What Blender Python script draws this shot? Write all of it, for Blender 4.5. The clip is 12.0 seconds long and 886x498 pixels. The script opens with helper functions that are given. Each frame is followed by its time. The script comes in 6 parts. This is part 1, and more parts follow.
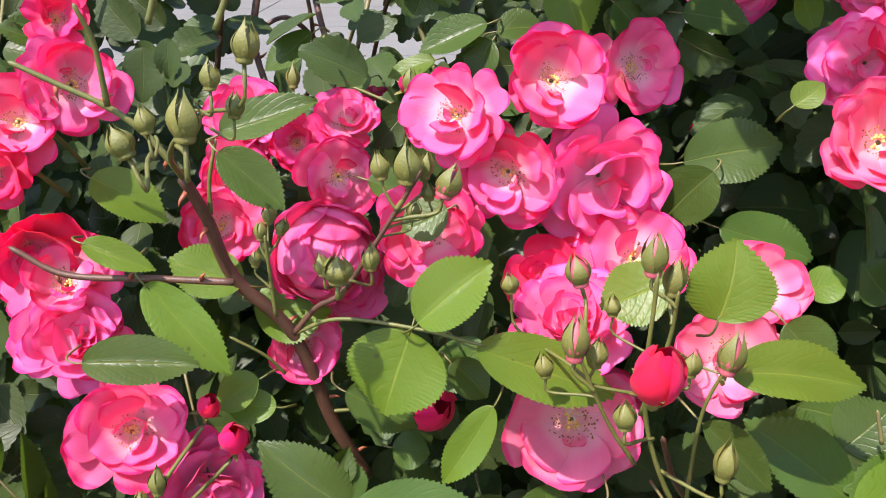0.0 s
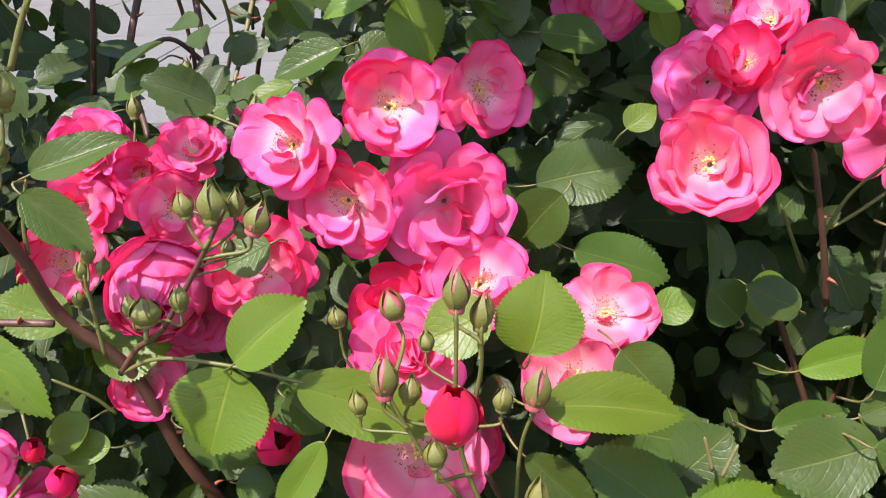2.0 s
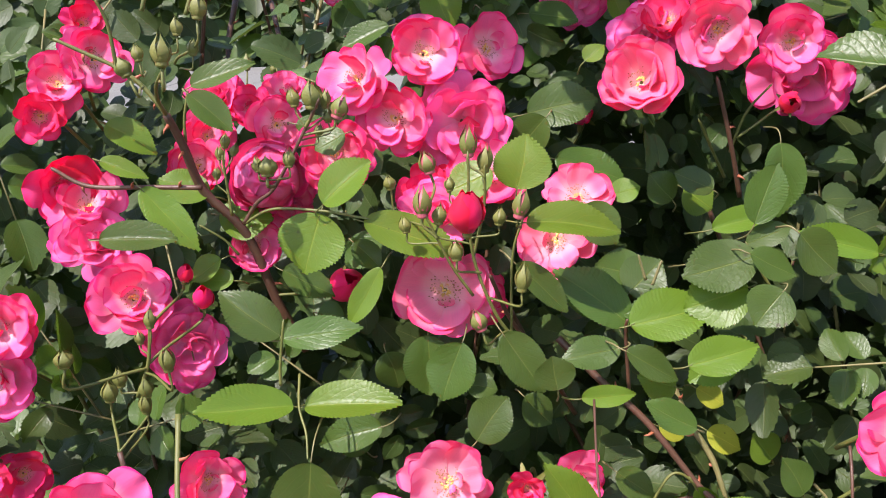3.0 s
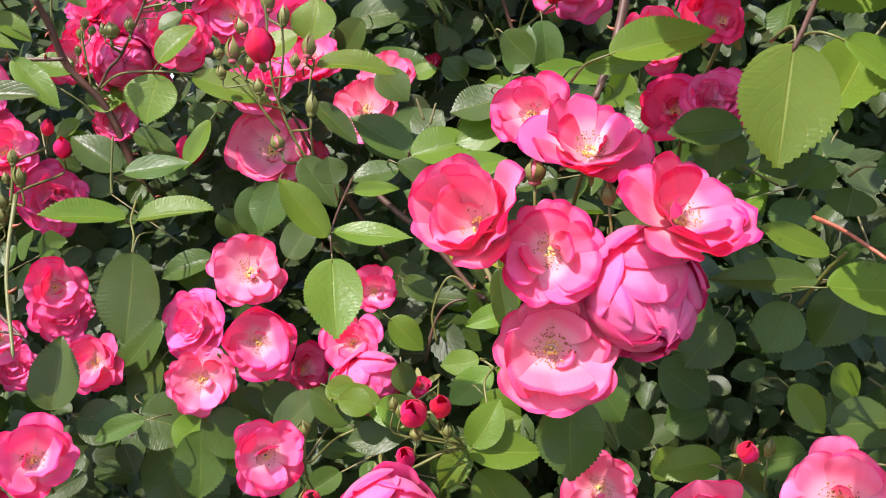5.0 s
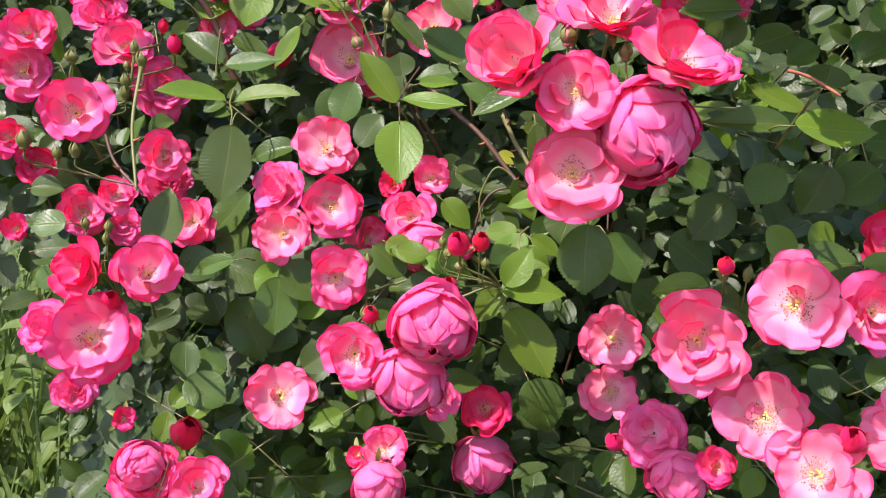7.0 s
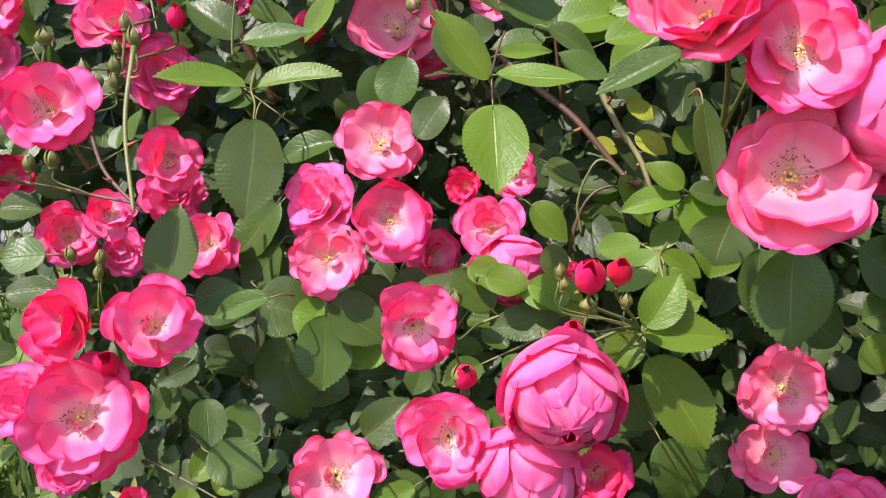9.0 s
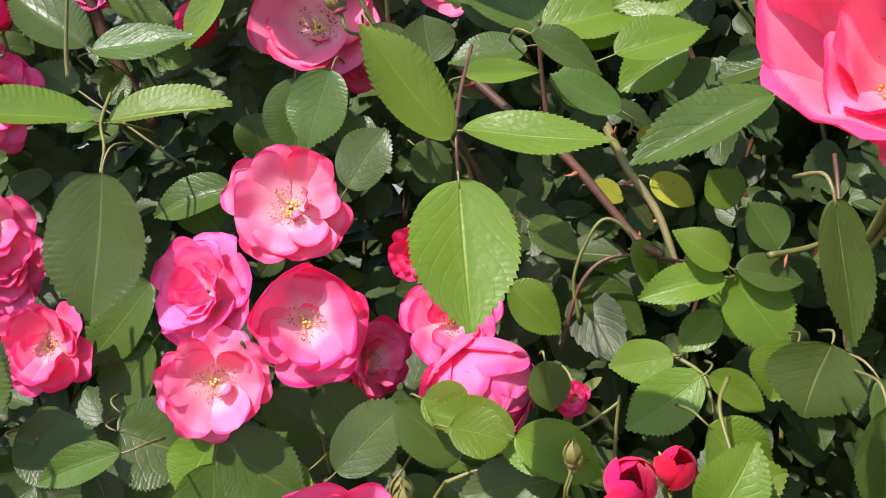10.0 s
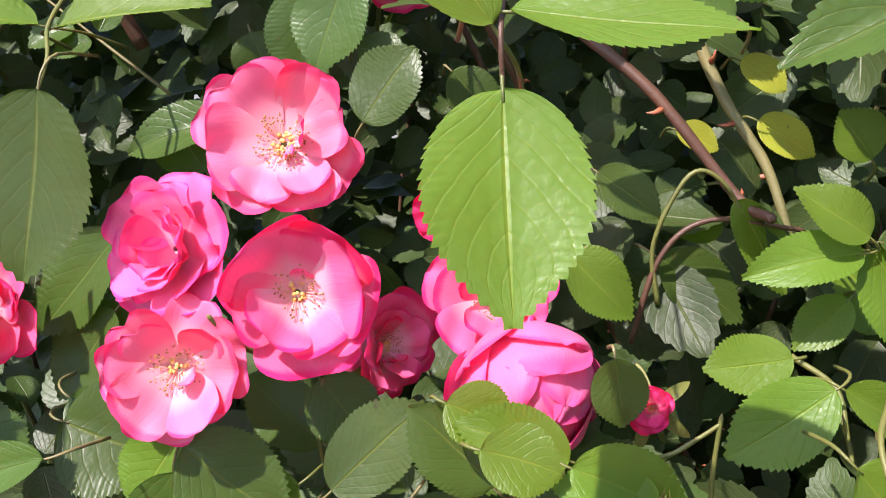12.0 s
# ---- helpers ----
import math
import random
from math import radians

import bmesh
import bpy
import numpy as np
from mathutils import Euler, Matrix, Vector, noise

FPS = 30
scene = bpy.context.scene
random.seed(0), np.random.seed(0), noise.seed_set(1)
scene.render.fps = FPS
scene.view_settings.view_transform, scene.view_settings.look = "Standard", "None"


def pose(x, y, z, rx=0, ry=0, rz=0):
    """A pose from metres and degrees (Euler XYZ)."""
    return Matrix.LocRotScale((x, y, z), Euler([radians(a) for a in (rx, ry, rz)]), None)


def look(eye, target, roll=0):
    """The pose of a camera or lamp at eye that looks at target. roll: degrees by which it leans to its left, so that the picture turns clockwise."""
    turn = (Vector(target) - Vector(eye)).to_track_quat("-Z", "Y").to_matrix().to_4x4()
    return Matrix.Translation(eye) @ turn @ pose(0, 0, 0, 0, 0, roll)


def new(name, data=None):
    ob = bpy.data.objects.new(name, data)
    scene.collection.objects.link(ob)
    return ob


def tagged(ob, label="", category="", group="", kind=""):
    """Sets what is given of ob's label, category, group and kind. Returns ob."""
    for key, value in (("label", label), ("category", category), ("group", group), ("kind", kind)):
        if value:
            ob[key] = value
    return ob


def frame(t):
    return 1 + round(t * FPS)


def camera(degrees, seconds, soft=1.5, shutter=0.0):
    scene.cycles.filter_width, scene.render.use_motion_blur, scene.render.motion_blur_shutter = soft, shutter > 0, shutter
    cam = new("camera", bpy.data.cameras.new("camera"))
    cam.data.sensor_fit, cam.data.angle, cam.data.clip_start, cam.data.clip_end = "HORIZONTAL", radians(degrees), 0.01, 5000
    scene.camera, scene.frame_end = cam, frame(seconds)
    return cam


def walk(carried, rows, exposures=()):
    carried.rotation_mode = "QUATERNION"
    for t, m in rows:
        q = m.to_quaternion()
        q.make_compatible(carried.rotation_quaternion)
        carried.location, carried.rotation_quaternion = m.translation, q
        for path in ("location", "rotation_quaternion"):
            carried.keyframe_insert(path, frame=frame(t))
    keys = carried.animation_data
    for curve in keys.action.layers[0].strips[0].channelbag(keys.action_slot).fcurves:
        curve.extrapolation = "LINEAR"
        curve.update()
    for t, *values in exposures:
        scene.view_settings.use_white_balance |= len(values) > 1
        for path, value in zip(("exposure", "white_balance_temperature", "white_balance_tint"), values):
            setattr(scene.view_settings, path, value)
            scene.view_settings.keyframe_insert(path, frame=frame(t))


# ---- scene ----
cam = camera(53.4, 12.0, 1.05)
PATH = [
    (0, (0.023, 0.041, 1.521), (0.035, 1.911, 0.813), -0.8),
    (0.5, (0.07, 0.069, 1.591), (0.061, 1.916, 0.823), -1.2),
    (1, (0.095, 0.11, 1.567), (0.116, 1.955, 0.794), -1.3),
    (1.5, (0.105, 0.118, 1.555), (0.162, 1.958, 0.773), -1.3),
    (2, (0.104, 0.051, 1.533), (0.146, 1.92, 0.821), -1.9),
    (2.5, (0.09, -0.04, 1.492), (0.126, 1.865, 0.885), -2.3),
    (2.7, (0.092, -0.106, 1.489), (0.11, 1.807, 0.904), -2.6),
    (4.3, (0.172, -0.331, 1.31), (0.097, 1.648, 1.029), -3.3),
    (4.5, (0.186, -0.339, 1.299), (0.158, 1.64, 1.008), -3.5),
    (5, (0.243, -0.365, 1.274), (0.258, 1.614, 0.985), -3.9),
    (5.5, (0.287, -0.421, 1.241), (0.312, 1.56, 0.961), -2.7),
    (6, (0.286, -0.473, 1.225), (0.293, 1.509, 0.954), -2.1),
    (6.5, (0.265, -0.497, 1.198), (0.211, 1.484, 0.927), -1.4),
    (7, (0.245, -0.498, 1.186), (0.14, 1.479, 0.904), -0.8),
    (7.2, (0.241, -0.493, 1.181), (0.116, 1.483, 0.894), -0.6),
    (8.8, (0.182, -0.334, 1.166), (0.028, 1.635, 0.853), -2.6),
    (9, (0.173, -0.304, 1.191), (0.05, 1.665, 0.865), -3.0),
    (9.5, (0.174, -0.217, 1.242), (0.098, 1.749, 0.884), -3.4),
    (10, (0.17, -0.096, 1.228), (0.151, 1.862, 0.822), -3.4),
    (10.5, (0.165, -0.056, 1.219), (0.175, 1.897, 0.789), -3.0),
    (11, (0.173, -0.061, 1.201), (0.172, 1.9, 0.808), -2.7),
    (11.5, (0.192, -0.062, 1.204), (0.171, 1.892, 0.775), -2.4),
    (12, (0.173, 0.009, 1.202), (0.039, 1.943, 0.722), -2.3),
]
walk(cam, [(t, look(eye, target, roll)) for t, eye, target, roll in PATH], exposures=[(0.0, 0.93, 6450, 19), (9.2, 0.93, 6450, 19), (10.0, 0.87, 6450, 19), (10.5, 0.88, 6450, 19), (11.5, 1.04, 6450, 19), (12.0, 1.12, 6450, 19)])

# ---- light ----
SUN_FROM = Vector((-0.35, -0.42, 0.84)).normalized()
world = bpy.data.worlds.new("sky_world")
scene.world = world
world.use_nodes = True
_nt = world.node_tree
_sky = _nt.nodes.new("ShaderNodeTexSky")
_sky.sky_type = "NISHITA"
_sky.sun_disc = False
_sky.sun_elevation = math.asin(SUN_FROM.z)
_sky.sun_rotation = math.atan2(SUN_FROM.x, SUN_FROM.y)
_nt.links.new(_sky.outputs[0], _nt.nodes["Background"].inputs[0])
_nt.nodes["Background"].inputs[1].default_value = 0.20
_sun = bpy.data.lights.new("sun", "SUN")
_sun.energy, _sun.angle, _sun.color = 4.5, radians(0.6), (1.0, 0.965, 0.91)
new("sun", _sun).matrix_world = look(SUN_FROM * 20, (0, 0, 0))


# ---- materials ----
def node_material(name):
    mat = bpy.data.materials.new(name)
    mat.use_nodes = True
    nt = mat.node_tree
    return mat, nt, nt.nodes["Principled BSDF"], nt.nodes["Material Output"]


def ramp(nt, fac, stops, ease="LINEAR"):
    r = nt.nodes.new("ShaderNodeValToRGB")
    r.color_ramp.interpolation = ease
    els = r.color_ramp.elements
    while len(els) < len(stops):
        els.new(0.5)
    for el, (pos, col) in zip(els, stops):
        el.position, el.color = pos, (*col, 1)
    nt.links.new(fac, r.inputs[0])
    return r.outputs[0]


def calc(nt, op, a, b=None, c=None):
    m = nt.nodes.new("ShaderNodeMath")
    m.operation = op
    for i, x in enumerate((a, b, c)):
        if x is None:
            continue
        if isinstance(x, (int, float)):
            m.inputs[i].default_value = x
        else:
            nt.links.new(x, m.inputs[i])
    return m.outputs[0]


def noise_node(nt, vec, scale, detail=3.0):
    n = nt.nodes.new("ShaderNodeTexNoise")
    n.inputs["Scale"].default_value, n.inputs["Detail"].default_value = scale, detail
    if vec is not None:
        nt.links.new(vec, n.inputs["Vector"])
    return n.outputs["Fac"]


def mapped(nt, vec, scale):
    m = nt.nodes.new("ShaderNodeMapping")
    m.inputs["Scale"].default_value = scale
    nt.links.new(vec, m.inputs["Vector"])
    return m.outputs[0]


def hue(nt, col, h, s, v):
    n = nt.nodes.new("ShaderNodeHueSaturation")
    nt.links.new(col, n.inputs["Color"])
    for key, x in (("Hue", h), ("Saturation", s), ("Value", v)):
        if isinstance(x, (int, float)):
            n.inputs[key].default_value = x
        else:
            nt.links.new(x, n.inputs[key])
    return n.outputs[0]


def bump(nt, height, strength, distance, bsdf):
    b = nt.nodes.new("ShaderNodeBump")
    b.inputs["Strength"].default_value, b.inputs["Distance"].default_value = strength, distance
    nt.links.new(height, b.inputs["Height"])
    nt.links.new(b.outputs[0], bsdf.inputs["Normal"])
    return b.outputs[0]


def translucent(nt, bsdf, out, col, amount, normal=None):
    t = nt.nodes.new("ShaderNodeBsdfTranslucent")
    nt.links.new(col, t.inputs[0])
    if normal is not None:
        nt.links.new(normal, t.inputs["Normal"])
    mix = nt.nodes.new("ShaderNodeMixShader")
    mix.inputs[0].default_value = amount
    nt.links.new(bsdf.outputs[0], mix.inputs[1])
    nt.links.new(t.outputs[0], mix.inputs[2])
    nt.links.new(mix.outputs[0], out.inputs[0])


def petal_material(name, claw, pale, mid, rim, stops, through_amount=0.49):
    """A soft petal skin: claw, pale foot, blade and rim, fine veins along it. stops: where pale ends, mid begins and rim begins."""
    mat, nt, bsdf, out = node_material(name)
    uv = nt.nodes.new("ShaderNodeUVMap").outputs[0]
    sep = nt.nodes.new("ShaderNodeSeparateXYZ")
    nt.links.new(uv, sep.inputs[0])
    across = calc(nt, "ABSOLUTE", calc(nt, "SUBTRACT", sep.outputs[0], 0.5))
    side = calc(nt, "MULTIPLY", calc(nt, "POWER", across, 4.0), 5.0)
    info = nt.nodes.new("ShaderNodeObjectInfo").outputs["Random"]
    geo = nt.nodes.new("ShaderNodeNewGeometry")
    blot = noise_node(nt, geo.outputs["Position"], 48.0, 3.0)
    streak = noise_node(nt, mapped(nt, uv, (46.0, 2.2, 1.0)), 1.0, 3.0)
    reach = calc(nt, "ADD", sep.outputs[1], calc(nt, "MULTIPLY", side, sep.outputs[1]))
    reach = calc(nt, "ADD", reach, calc(nt, "MULTIPLY", calc(nt, "SUBTRACT", blot, 0.5), 0.20))
    reach = calc(nt, "ADD", reach, calc(nt, "MULTIPLY", calc(nt, "SUBTRACT", streak, 0.5), 0.14))
    reach = calc(nt, "ADD", reach, calc(nt, "MULTIPLY", calc(nt, "SUBTRACT", info, 0.5), 0.22))
    col = ramp(nt, reach, [(0.0, claw), (0.12, pale), (stops[0], pale), (stops[1], mid), (stops[2], mid), (1.0, rim)], "EASE")
    col = hue(nt, col, calc(nt, "MULTIPLY_ADD", info, 0.022, 0.489), 1.0, calc(nt, "MULTIPLY_ADD", streak, 0.18, 0.91))
    nt.links.new(col, bsdf.inputs["Base Color"])
    bsdf.inputs["Roughness"].default_value = 0.5
    bsdf.inputs["Specular IOR Level"].default_value = 0.25
    bsdf.inputs["Sheen Weight"].default_value = 0.08
    normal = bump(nt, streak, 0.25, 0.0006, bsdf)
    translucent(nt, bsdf, out, col, through_amount, normal)
    return mat


PETAL = {
    # inner and outer skin of each kind
    "pink": (petal_material("petal_pink", (0.97, 0.80, 0.62), (0.96, 0.55, 0.63), (0.95, 0.18, 0.39), (0.94, 0.040, 0.245), (0.26, 0.62, 0.88)),
             petal_material("petal_pink_back", (0.95, 0.38, 0.50), (0.95, 0.19, 0.40), (0.94, 0.085, 0.31), (0.92, 0.032, 0.23), (0.15, 0.5, 0.8))),
    "pale": (petal_material("petal_pale_pink", (0.97, 0.80, 0.66), (0.96, 0.50, 0.575), (0.95, 0.255, 0.42), (0.95, 0.090, 0.29), (0.27, 0.64, 0.90)),
             petal_material("petal_pale_back", (0.96, 0.44, 0.58), (0.96, 0.30, 0.48), (0.95, 0.13, 0.36), (0.93, 0.047, 0.26), (0.2, 0.55, 0.82))),
    "mauve": (petal_material("petal_mauve", (0.97, 0.55, 0.66), (0.97, 0.42, 0.62), (0.96, 0.22, 0.48), (0.94, 0.085, 0.36), (0.25, 0.55, 0.86), 0.52),
              petal_material("petal_mauve_back", (0.96, 0.40, 0.60), (0.96, 0.33, 0.55), (0.96, 0.24, 0.47), (0.94, 0.12, 0.37), (0.2, 0.55, 0.85), 0.52)),
    "deep": (petal_material("petal_deep_pink", (0.96, 0.607, 0.476), (0.96, 0.377, 0.492), (0.94, 0.086, 0.279), (0.91, 0.022, 0.164), (0.16, 0.46, 0.75)),
             petal_material("petal_deep_back", (0.93, 0.195, 0.328), (0.93, 0.101, 0.271), (0.91, 0.039, 0.205), (0.87, 0.016, 0.139), (0.2, 0.5, 0.8))),
    "bud": (petal_material("petal_bud_red", (0.87, 0.055, 0.131), (0.89, 0.023, 0.131), (0.89, 0.020, 0.123), (0.83, 0.014, 0.098), (0.2, 0.5, 0.7), 0.38),
            petal_material("petal_bud_back", (0.87, 0.055, 0.131), (0.89, 0.023, 0.131), (0.89, 0.020, 0.123), (0.83, 0.014, 0.098), (0.2, 0.5, 0.7), 0.38)),
}


def leaf_material(name, dark, lit, gloss, through_col, through_amount, island=False):
    """A rose leaflet: waxy, with a pale midrib, slanting side veins and blotches."""
    mat, nt, bsdf, out = node_material(name)
    uv = nt.nodes.new("ShaderNodeUVMap").outputs[0]
    sep = nt.nodes.new("ShaderNodeSeparateXYZ")
    nt.links.new(uv, sep.inputs[0])
    geo = nt.nodes.new("ShaderNodeNewGeometry")
    rnd = geo.outputs["Random Per Island"] if island else nt.nodes.new("ShaderNodeObjectInfo").outputs["Random"]
    across = calc(nt, "ABSOLUTE", calc(nt, "SUBTRACT", sep.outputs[0], 0.5))
    warp = calc(nt, "MULTIPLY", calc(nt, "SUBTRACT", noise_node(nt, geo.outputs["Position"], 60.0, 2.0), 0.5), 0.14)
    slant = calc(nt, "ADD", warp, calc(nt, "SUBTRACT", sep.outputs[1], calc(nt, "MULTIPLY", calc(nt, "POWER", across, 1.15), 1.0)))
    wave = calc(nt, "ABSOLUTE", calc(nt, "SINE", calc(nt, "MULTIPLY", slant, 21.0)))
    vein = calc(nt, "SUBTRACT", 1.0, calc(nt, "MINIMUM", calc(nt, "MULTIPLY", wave, 3.2), 1.0))
    rib = calc(nt, "SUBTRACT", 1.0, calc(nt, "MINIMUM", calc(nt, "MULTIPLY", across, 42.0), 1.0))
    lines = calc(nt, "MAXIMUM", calc(nt, "MULTIPLY", vein, 0.36), rib)
    blot = noise_node(nt, geo.outputs["Position"], 38.0, 4.0)
    fine = noise_node(nt, geo.outputs["Position"], 700.0, 2.0)
    fac = calc(nt, "MULTIPLY_ADD", blot, 0.55, calc(nt, "MULTIPLY_ADD", rnd, 0.56, calc(nt, "MULTIPLY_ADD", wave, 0.16, -0.14)))
    col = ramp(nt, fac, [(0.12, dark), (0.88, lit)])
    mix = nt.nodes.new("ShaderNodeMix")
    mix.data_type = "RGBA"
    nt.links.new(calc(nt, "MULTIPLY", lines, 0.42), mix.inputs["Factor"])
    nt.links.new(col, mix.inputs["A"])
    mix.inputs["B"].default_value = (min(1, lit[0] * 2.0 + 0.05), min(1, lit[1] * 1.45 + 0.05), lit[2] * 1.6 + 0.015, 1)
    col = hue(nt, mix.outputs["Result"], calc(nt, "MULTIPLY_ADD", rnd, 0.03, 0.485), 1.0, calc(nt, "MULTIPLY_ADD", fine, 0.2, 0.9))
    cells = nt.nodes.new("ShaderNodeTexVoronoi")
    cells.inputs["Scale"].default_value = 170.0
    nt.links.new(geo.outputs["Position"], cells.inputs["Vector"])
    spot = calc(nt, "LESS_THAN", cells.outputs["Distance"], calc(nt, "MULTIPLY", calc(nt, "SUBTRACT", blot, 0.52), 1.5))
    spot = calc(nt, "MULTIPLY", spot, calc(nt, "GREATER_THAN", calc(nt, "FRACT", calc(nt, "MULTIPLY", rnd, 7.31)), 0.62))
    spoiled = nt.nodes.new("ShaderNodeMix")
    spoiled.data_type = "RGBA"
    nt.links.new(calc(nt, "MULTIPLY", spot, 0.75), spoiled.inputs["Factor"])
    nt.links.new(col, spoiled.inputs["A"])
    spoiled.inputs["B"].default_value = (0.045, 0.035, 0.015, 1)
    col = spoiled.outputs["Result"]
    nt.links.new(col, bsdf.inputs["Base Color"])
    rough = calc(nt, "MULTIPLY_ADD", blot, 0.22, gloss)
    nt.links.new(rough, bsdf.inputs["Roughness"])
    bsdf.inputs["Specular IOR Level"].default_value = 0.29
    height = calc(nt, "SUBTRACT", calc(nt, "MULTIPLY", vein, -0.11), calc(nt, "MULTIPLY", rib, 0.7))
    height = calc(nt, "ADD", height, calc(nt, "MULTIPLY", noise_node(nt, geo.outputs["Position"], 95.0, 3.0), 0.9))
    height = calc(nt, "ADD", height, calc(nt, "MULTIPLY", fine, 0.16))
    # the blade swells between its side veins
    height = calc(nt, "ADD", height, calc(nt, "MULTIPLY", calc(nt, "POWER", wave, 0.6), 0.08))
    # and is puckered between the finest veins
    net = nt.nodes.new("ShaderNodeTexVoronoi")
    net.inputs["Scale"].default_value = 1.0
    nt.links.new(mapped(nt, uv, (13.0, 19.0, 1.0)), net.inputs["Vector"])
    height = calc(nt, "SUBTRACT", height, calc(nt, "MULTIPLY", net.outputs["Distance"], 0.22))
    bump(nt, height, 0.5, 0.0009, bsdf)
    t = nt.nodes.new("ShaderNodeRGB")
    t.outputs[0].default_value = (*through_col, 1)
    translucent(nt, bsdf, out, t.outputs[0], through_amount)
    return mat


LEAF = {
    "light": leaf_material("leaf_young", (0.070, 0.126, 0.010), (0.114, 0.184, 0.017), 0.29, (0.31, 0.50, 0.03), 0.28),
    "yellow": leaf_material("leaf_yellowing", (0.20, 0.23, 0.02), (0.40, 0.40, 0.04), 0.34, (0.55, 0.50, 0.05), 0.34),
    "dark": leaf_material("leaf_mature", (0.031, 0.054, 0.011), (0.068, 0.112, 0.018), 0.26, (0.20, 0.34, 0.02), 0.23),
}
# the mature green set darker, with the shade inside the bush put into it
FOLIAGE = leaf_material("leaf_shade_toned", (0.023, 0.037, 0.011), (0.051, 0.080, 0.017), 0.34, (0.14, 0.22, 0.02), 0.14, island=True)


def stem_material(name, a, b, rough=0.5):
    mat, nt, bsdf, out = node_material(name)
    geo = nt.nodes.new("ShaderNodeNewGeometry")
    blot = noise_node(nt, geo.outputs["Position"], 60.0, 4.0)
    fine = noise_node(nt, geo.outputs["Position"], 900.0, 2.0)
    col = ramp(nt, calc(nt, "MULTIPLY_ADD", fine, 0.3, calc(nt, "MULTIPLY", blot, 0.8)), [(0.3, a), (0.75, b)])
    nt.links.new(col, bsdf.inputs["Base Color"])
    bsdf.inputs["Roughness"].default_value = rough
    bump(nt, fine, 0.4, 0.0005, bsdf)
    return mat


STEM = {
    "green": stem_material("stem_green", (0.075, 0.090, 0.016), (0.155, 0.145, 0.034)),
    "brown": stem_material("stem_brown", (0.054, 0.024, 0.014), (0.120, 0.052, 0.029)),
    "olive": stem_material("stem_olive", (0.10, 0.095, 0.03), (0.22, 0.18, 0.07)),
    "red": stem_material("stem_red", (0.24, 0.05, 0.025), (0.42, 0.13, 0.06)),
}
SEPAL = stem_material("sepal_green", (0.092, 0.105, 0.016), (0.180, 0.165, 0.036), 0.6)
BUD_SKIN = stem_material("bud_green", (0.095, 0.104, 0.017), (0.185, 0.160, 0.038), 0.55)
BUD_BLUSH = stem_material("bud_blush", (0.30, 0.05, 0.06), (0.45, 0.10, 0.12), 0.55)
PISTIL = stem_material("pistil_yellow", (0.85, 0.47, 0.08), (0.92, 0.66, 0.22), 0.7)
FILAMENT = stem_material("filament_cream", (0.88, 0.40, 0.38), (0.92, 0.58, 0.48), 0.6)
ANTHER = stem_material("anther_gold", (0.13, 0.05, 0.015), (0.48, 0.24, 0.035), 0.8)


def ground_material(name, a, b, c, rough, scale):
    mat, nt, bsdf, out = node_material(name)
    geo = nt.nodes.new("ShaderNodeNewGeometry")
    big = noise_node(nt, geo.outputs["Position"], scale, 6.0)
    fine = noise_node(nt, geo.outputs["Position"], scale * 30, 4.0)
    fac = calc(nt, "MULTIPLY_ADD", fine, 0.5, calc(nt, "MULTIPLY", big, 0.6))
    nt.links.new(ramp(nt, fac, [(0.25, a), (0.55, b), (0.85, c)]), bsdf.inputs["Base Color"])
    bsdf.inputs["Roughness"].default_value = rough
    bump(nt, fine, 0.8, 0.01, bsdf)
    return mat


SOIL = ground_material("soil_and_weeds", (0.028, 0.022, 0.014), (0.040, 0.050, 0.018), (0.060, 0.085, 0.026), 0.95, 4.0)
CONCRETE = ground_material("pale_concrete", (0.126, 0.119, 0.103), (0.158, 0.150, 0.130), (0.188, 0.178, 0.155), 0.9, 1.5)
GRASS = leaf_material("grass_blade", (0.05, 0.095, 0.016), (0.145, 0.20, 0.045), 0.4, (0.24, 0.34, 0.05), 0.26, island=True)


# ---- mesh helpers ----
def mesh_from(name, verts, faces, mats, uvs=None, which=None, smooth=True):
    me = bpy.data.meshes.new(name)
    me.from_pydata([tuple(v) for v in verts], [], faces)
    for m in mats:
        me.materials.append(m)
    if uvs is not None:
        layer = me.uv_layers.new(name="UVMap")
        idx = np.empty(len(me.loops), dtype=np.int32)
        me.loops.foreach_get("vertex_index", idx)
        layer.data.foreach_set("uv", np.asarray(uvs, dtype=np.float32)[idx].ravel())
    if which is not None:
        me.polygons.foreach_set("material_index", which)
    me.polygons.foreach_set("use_smooth", [smooth] * len(me.polygons))
    me.update()
    return me


def child(name, me, parent, m=None, label=""):
    ob = new(name, me)
    ob.parent = parent
    if m is not None:
        ob.matrix_local = m
    return tagged(ob, label)


def smooth_line(pts, steps=5):
    """A curve through the points."""
    p = [Vector(q) for q in pts]
    p = [p[0] * 2 - p[1]] + p + [p[-1] * 2 - p[-2]]
    out = []
    for i in range(1, len(p) - 2):
        for k in range(steps):
            t = k / steps
            a, b, c, d = p[i - 1], p[i], p[i + 1], p[i + 2]
            out.append(0.5 * (2 * b + (c - a) * t + (2 * a - 5 * b + 4 * c - d) * t * t + (3 * b - a - 3 * c + d) * t ** 3))
    out.append(p[-2])
    return out


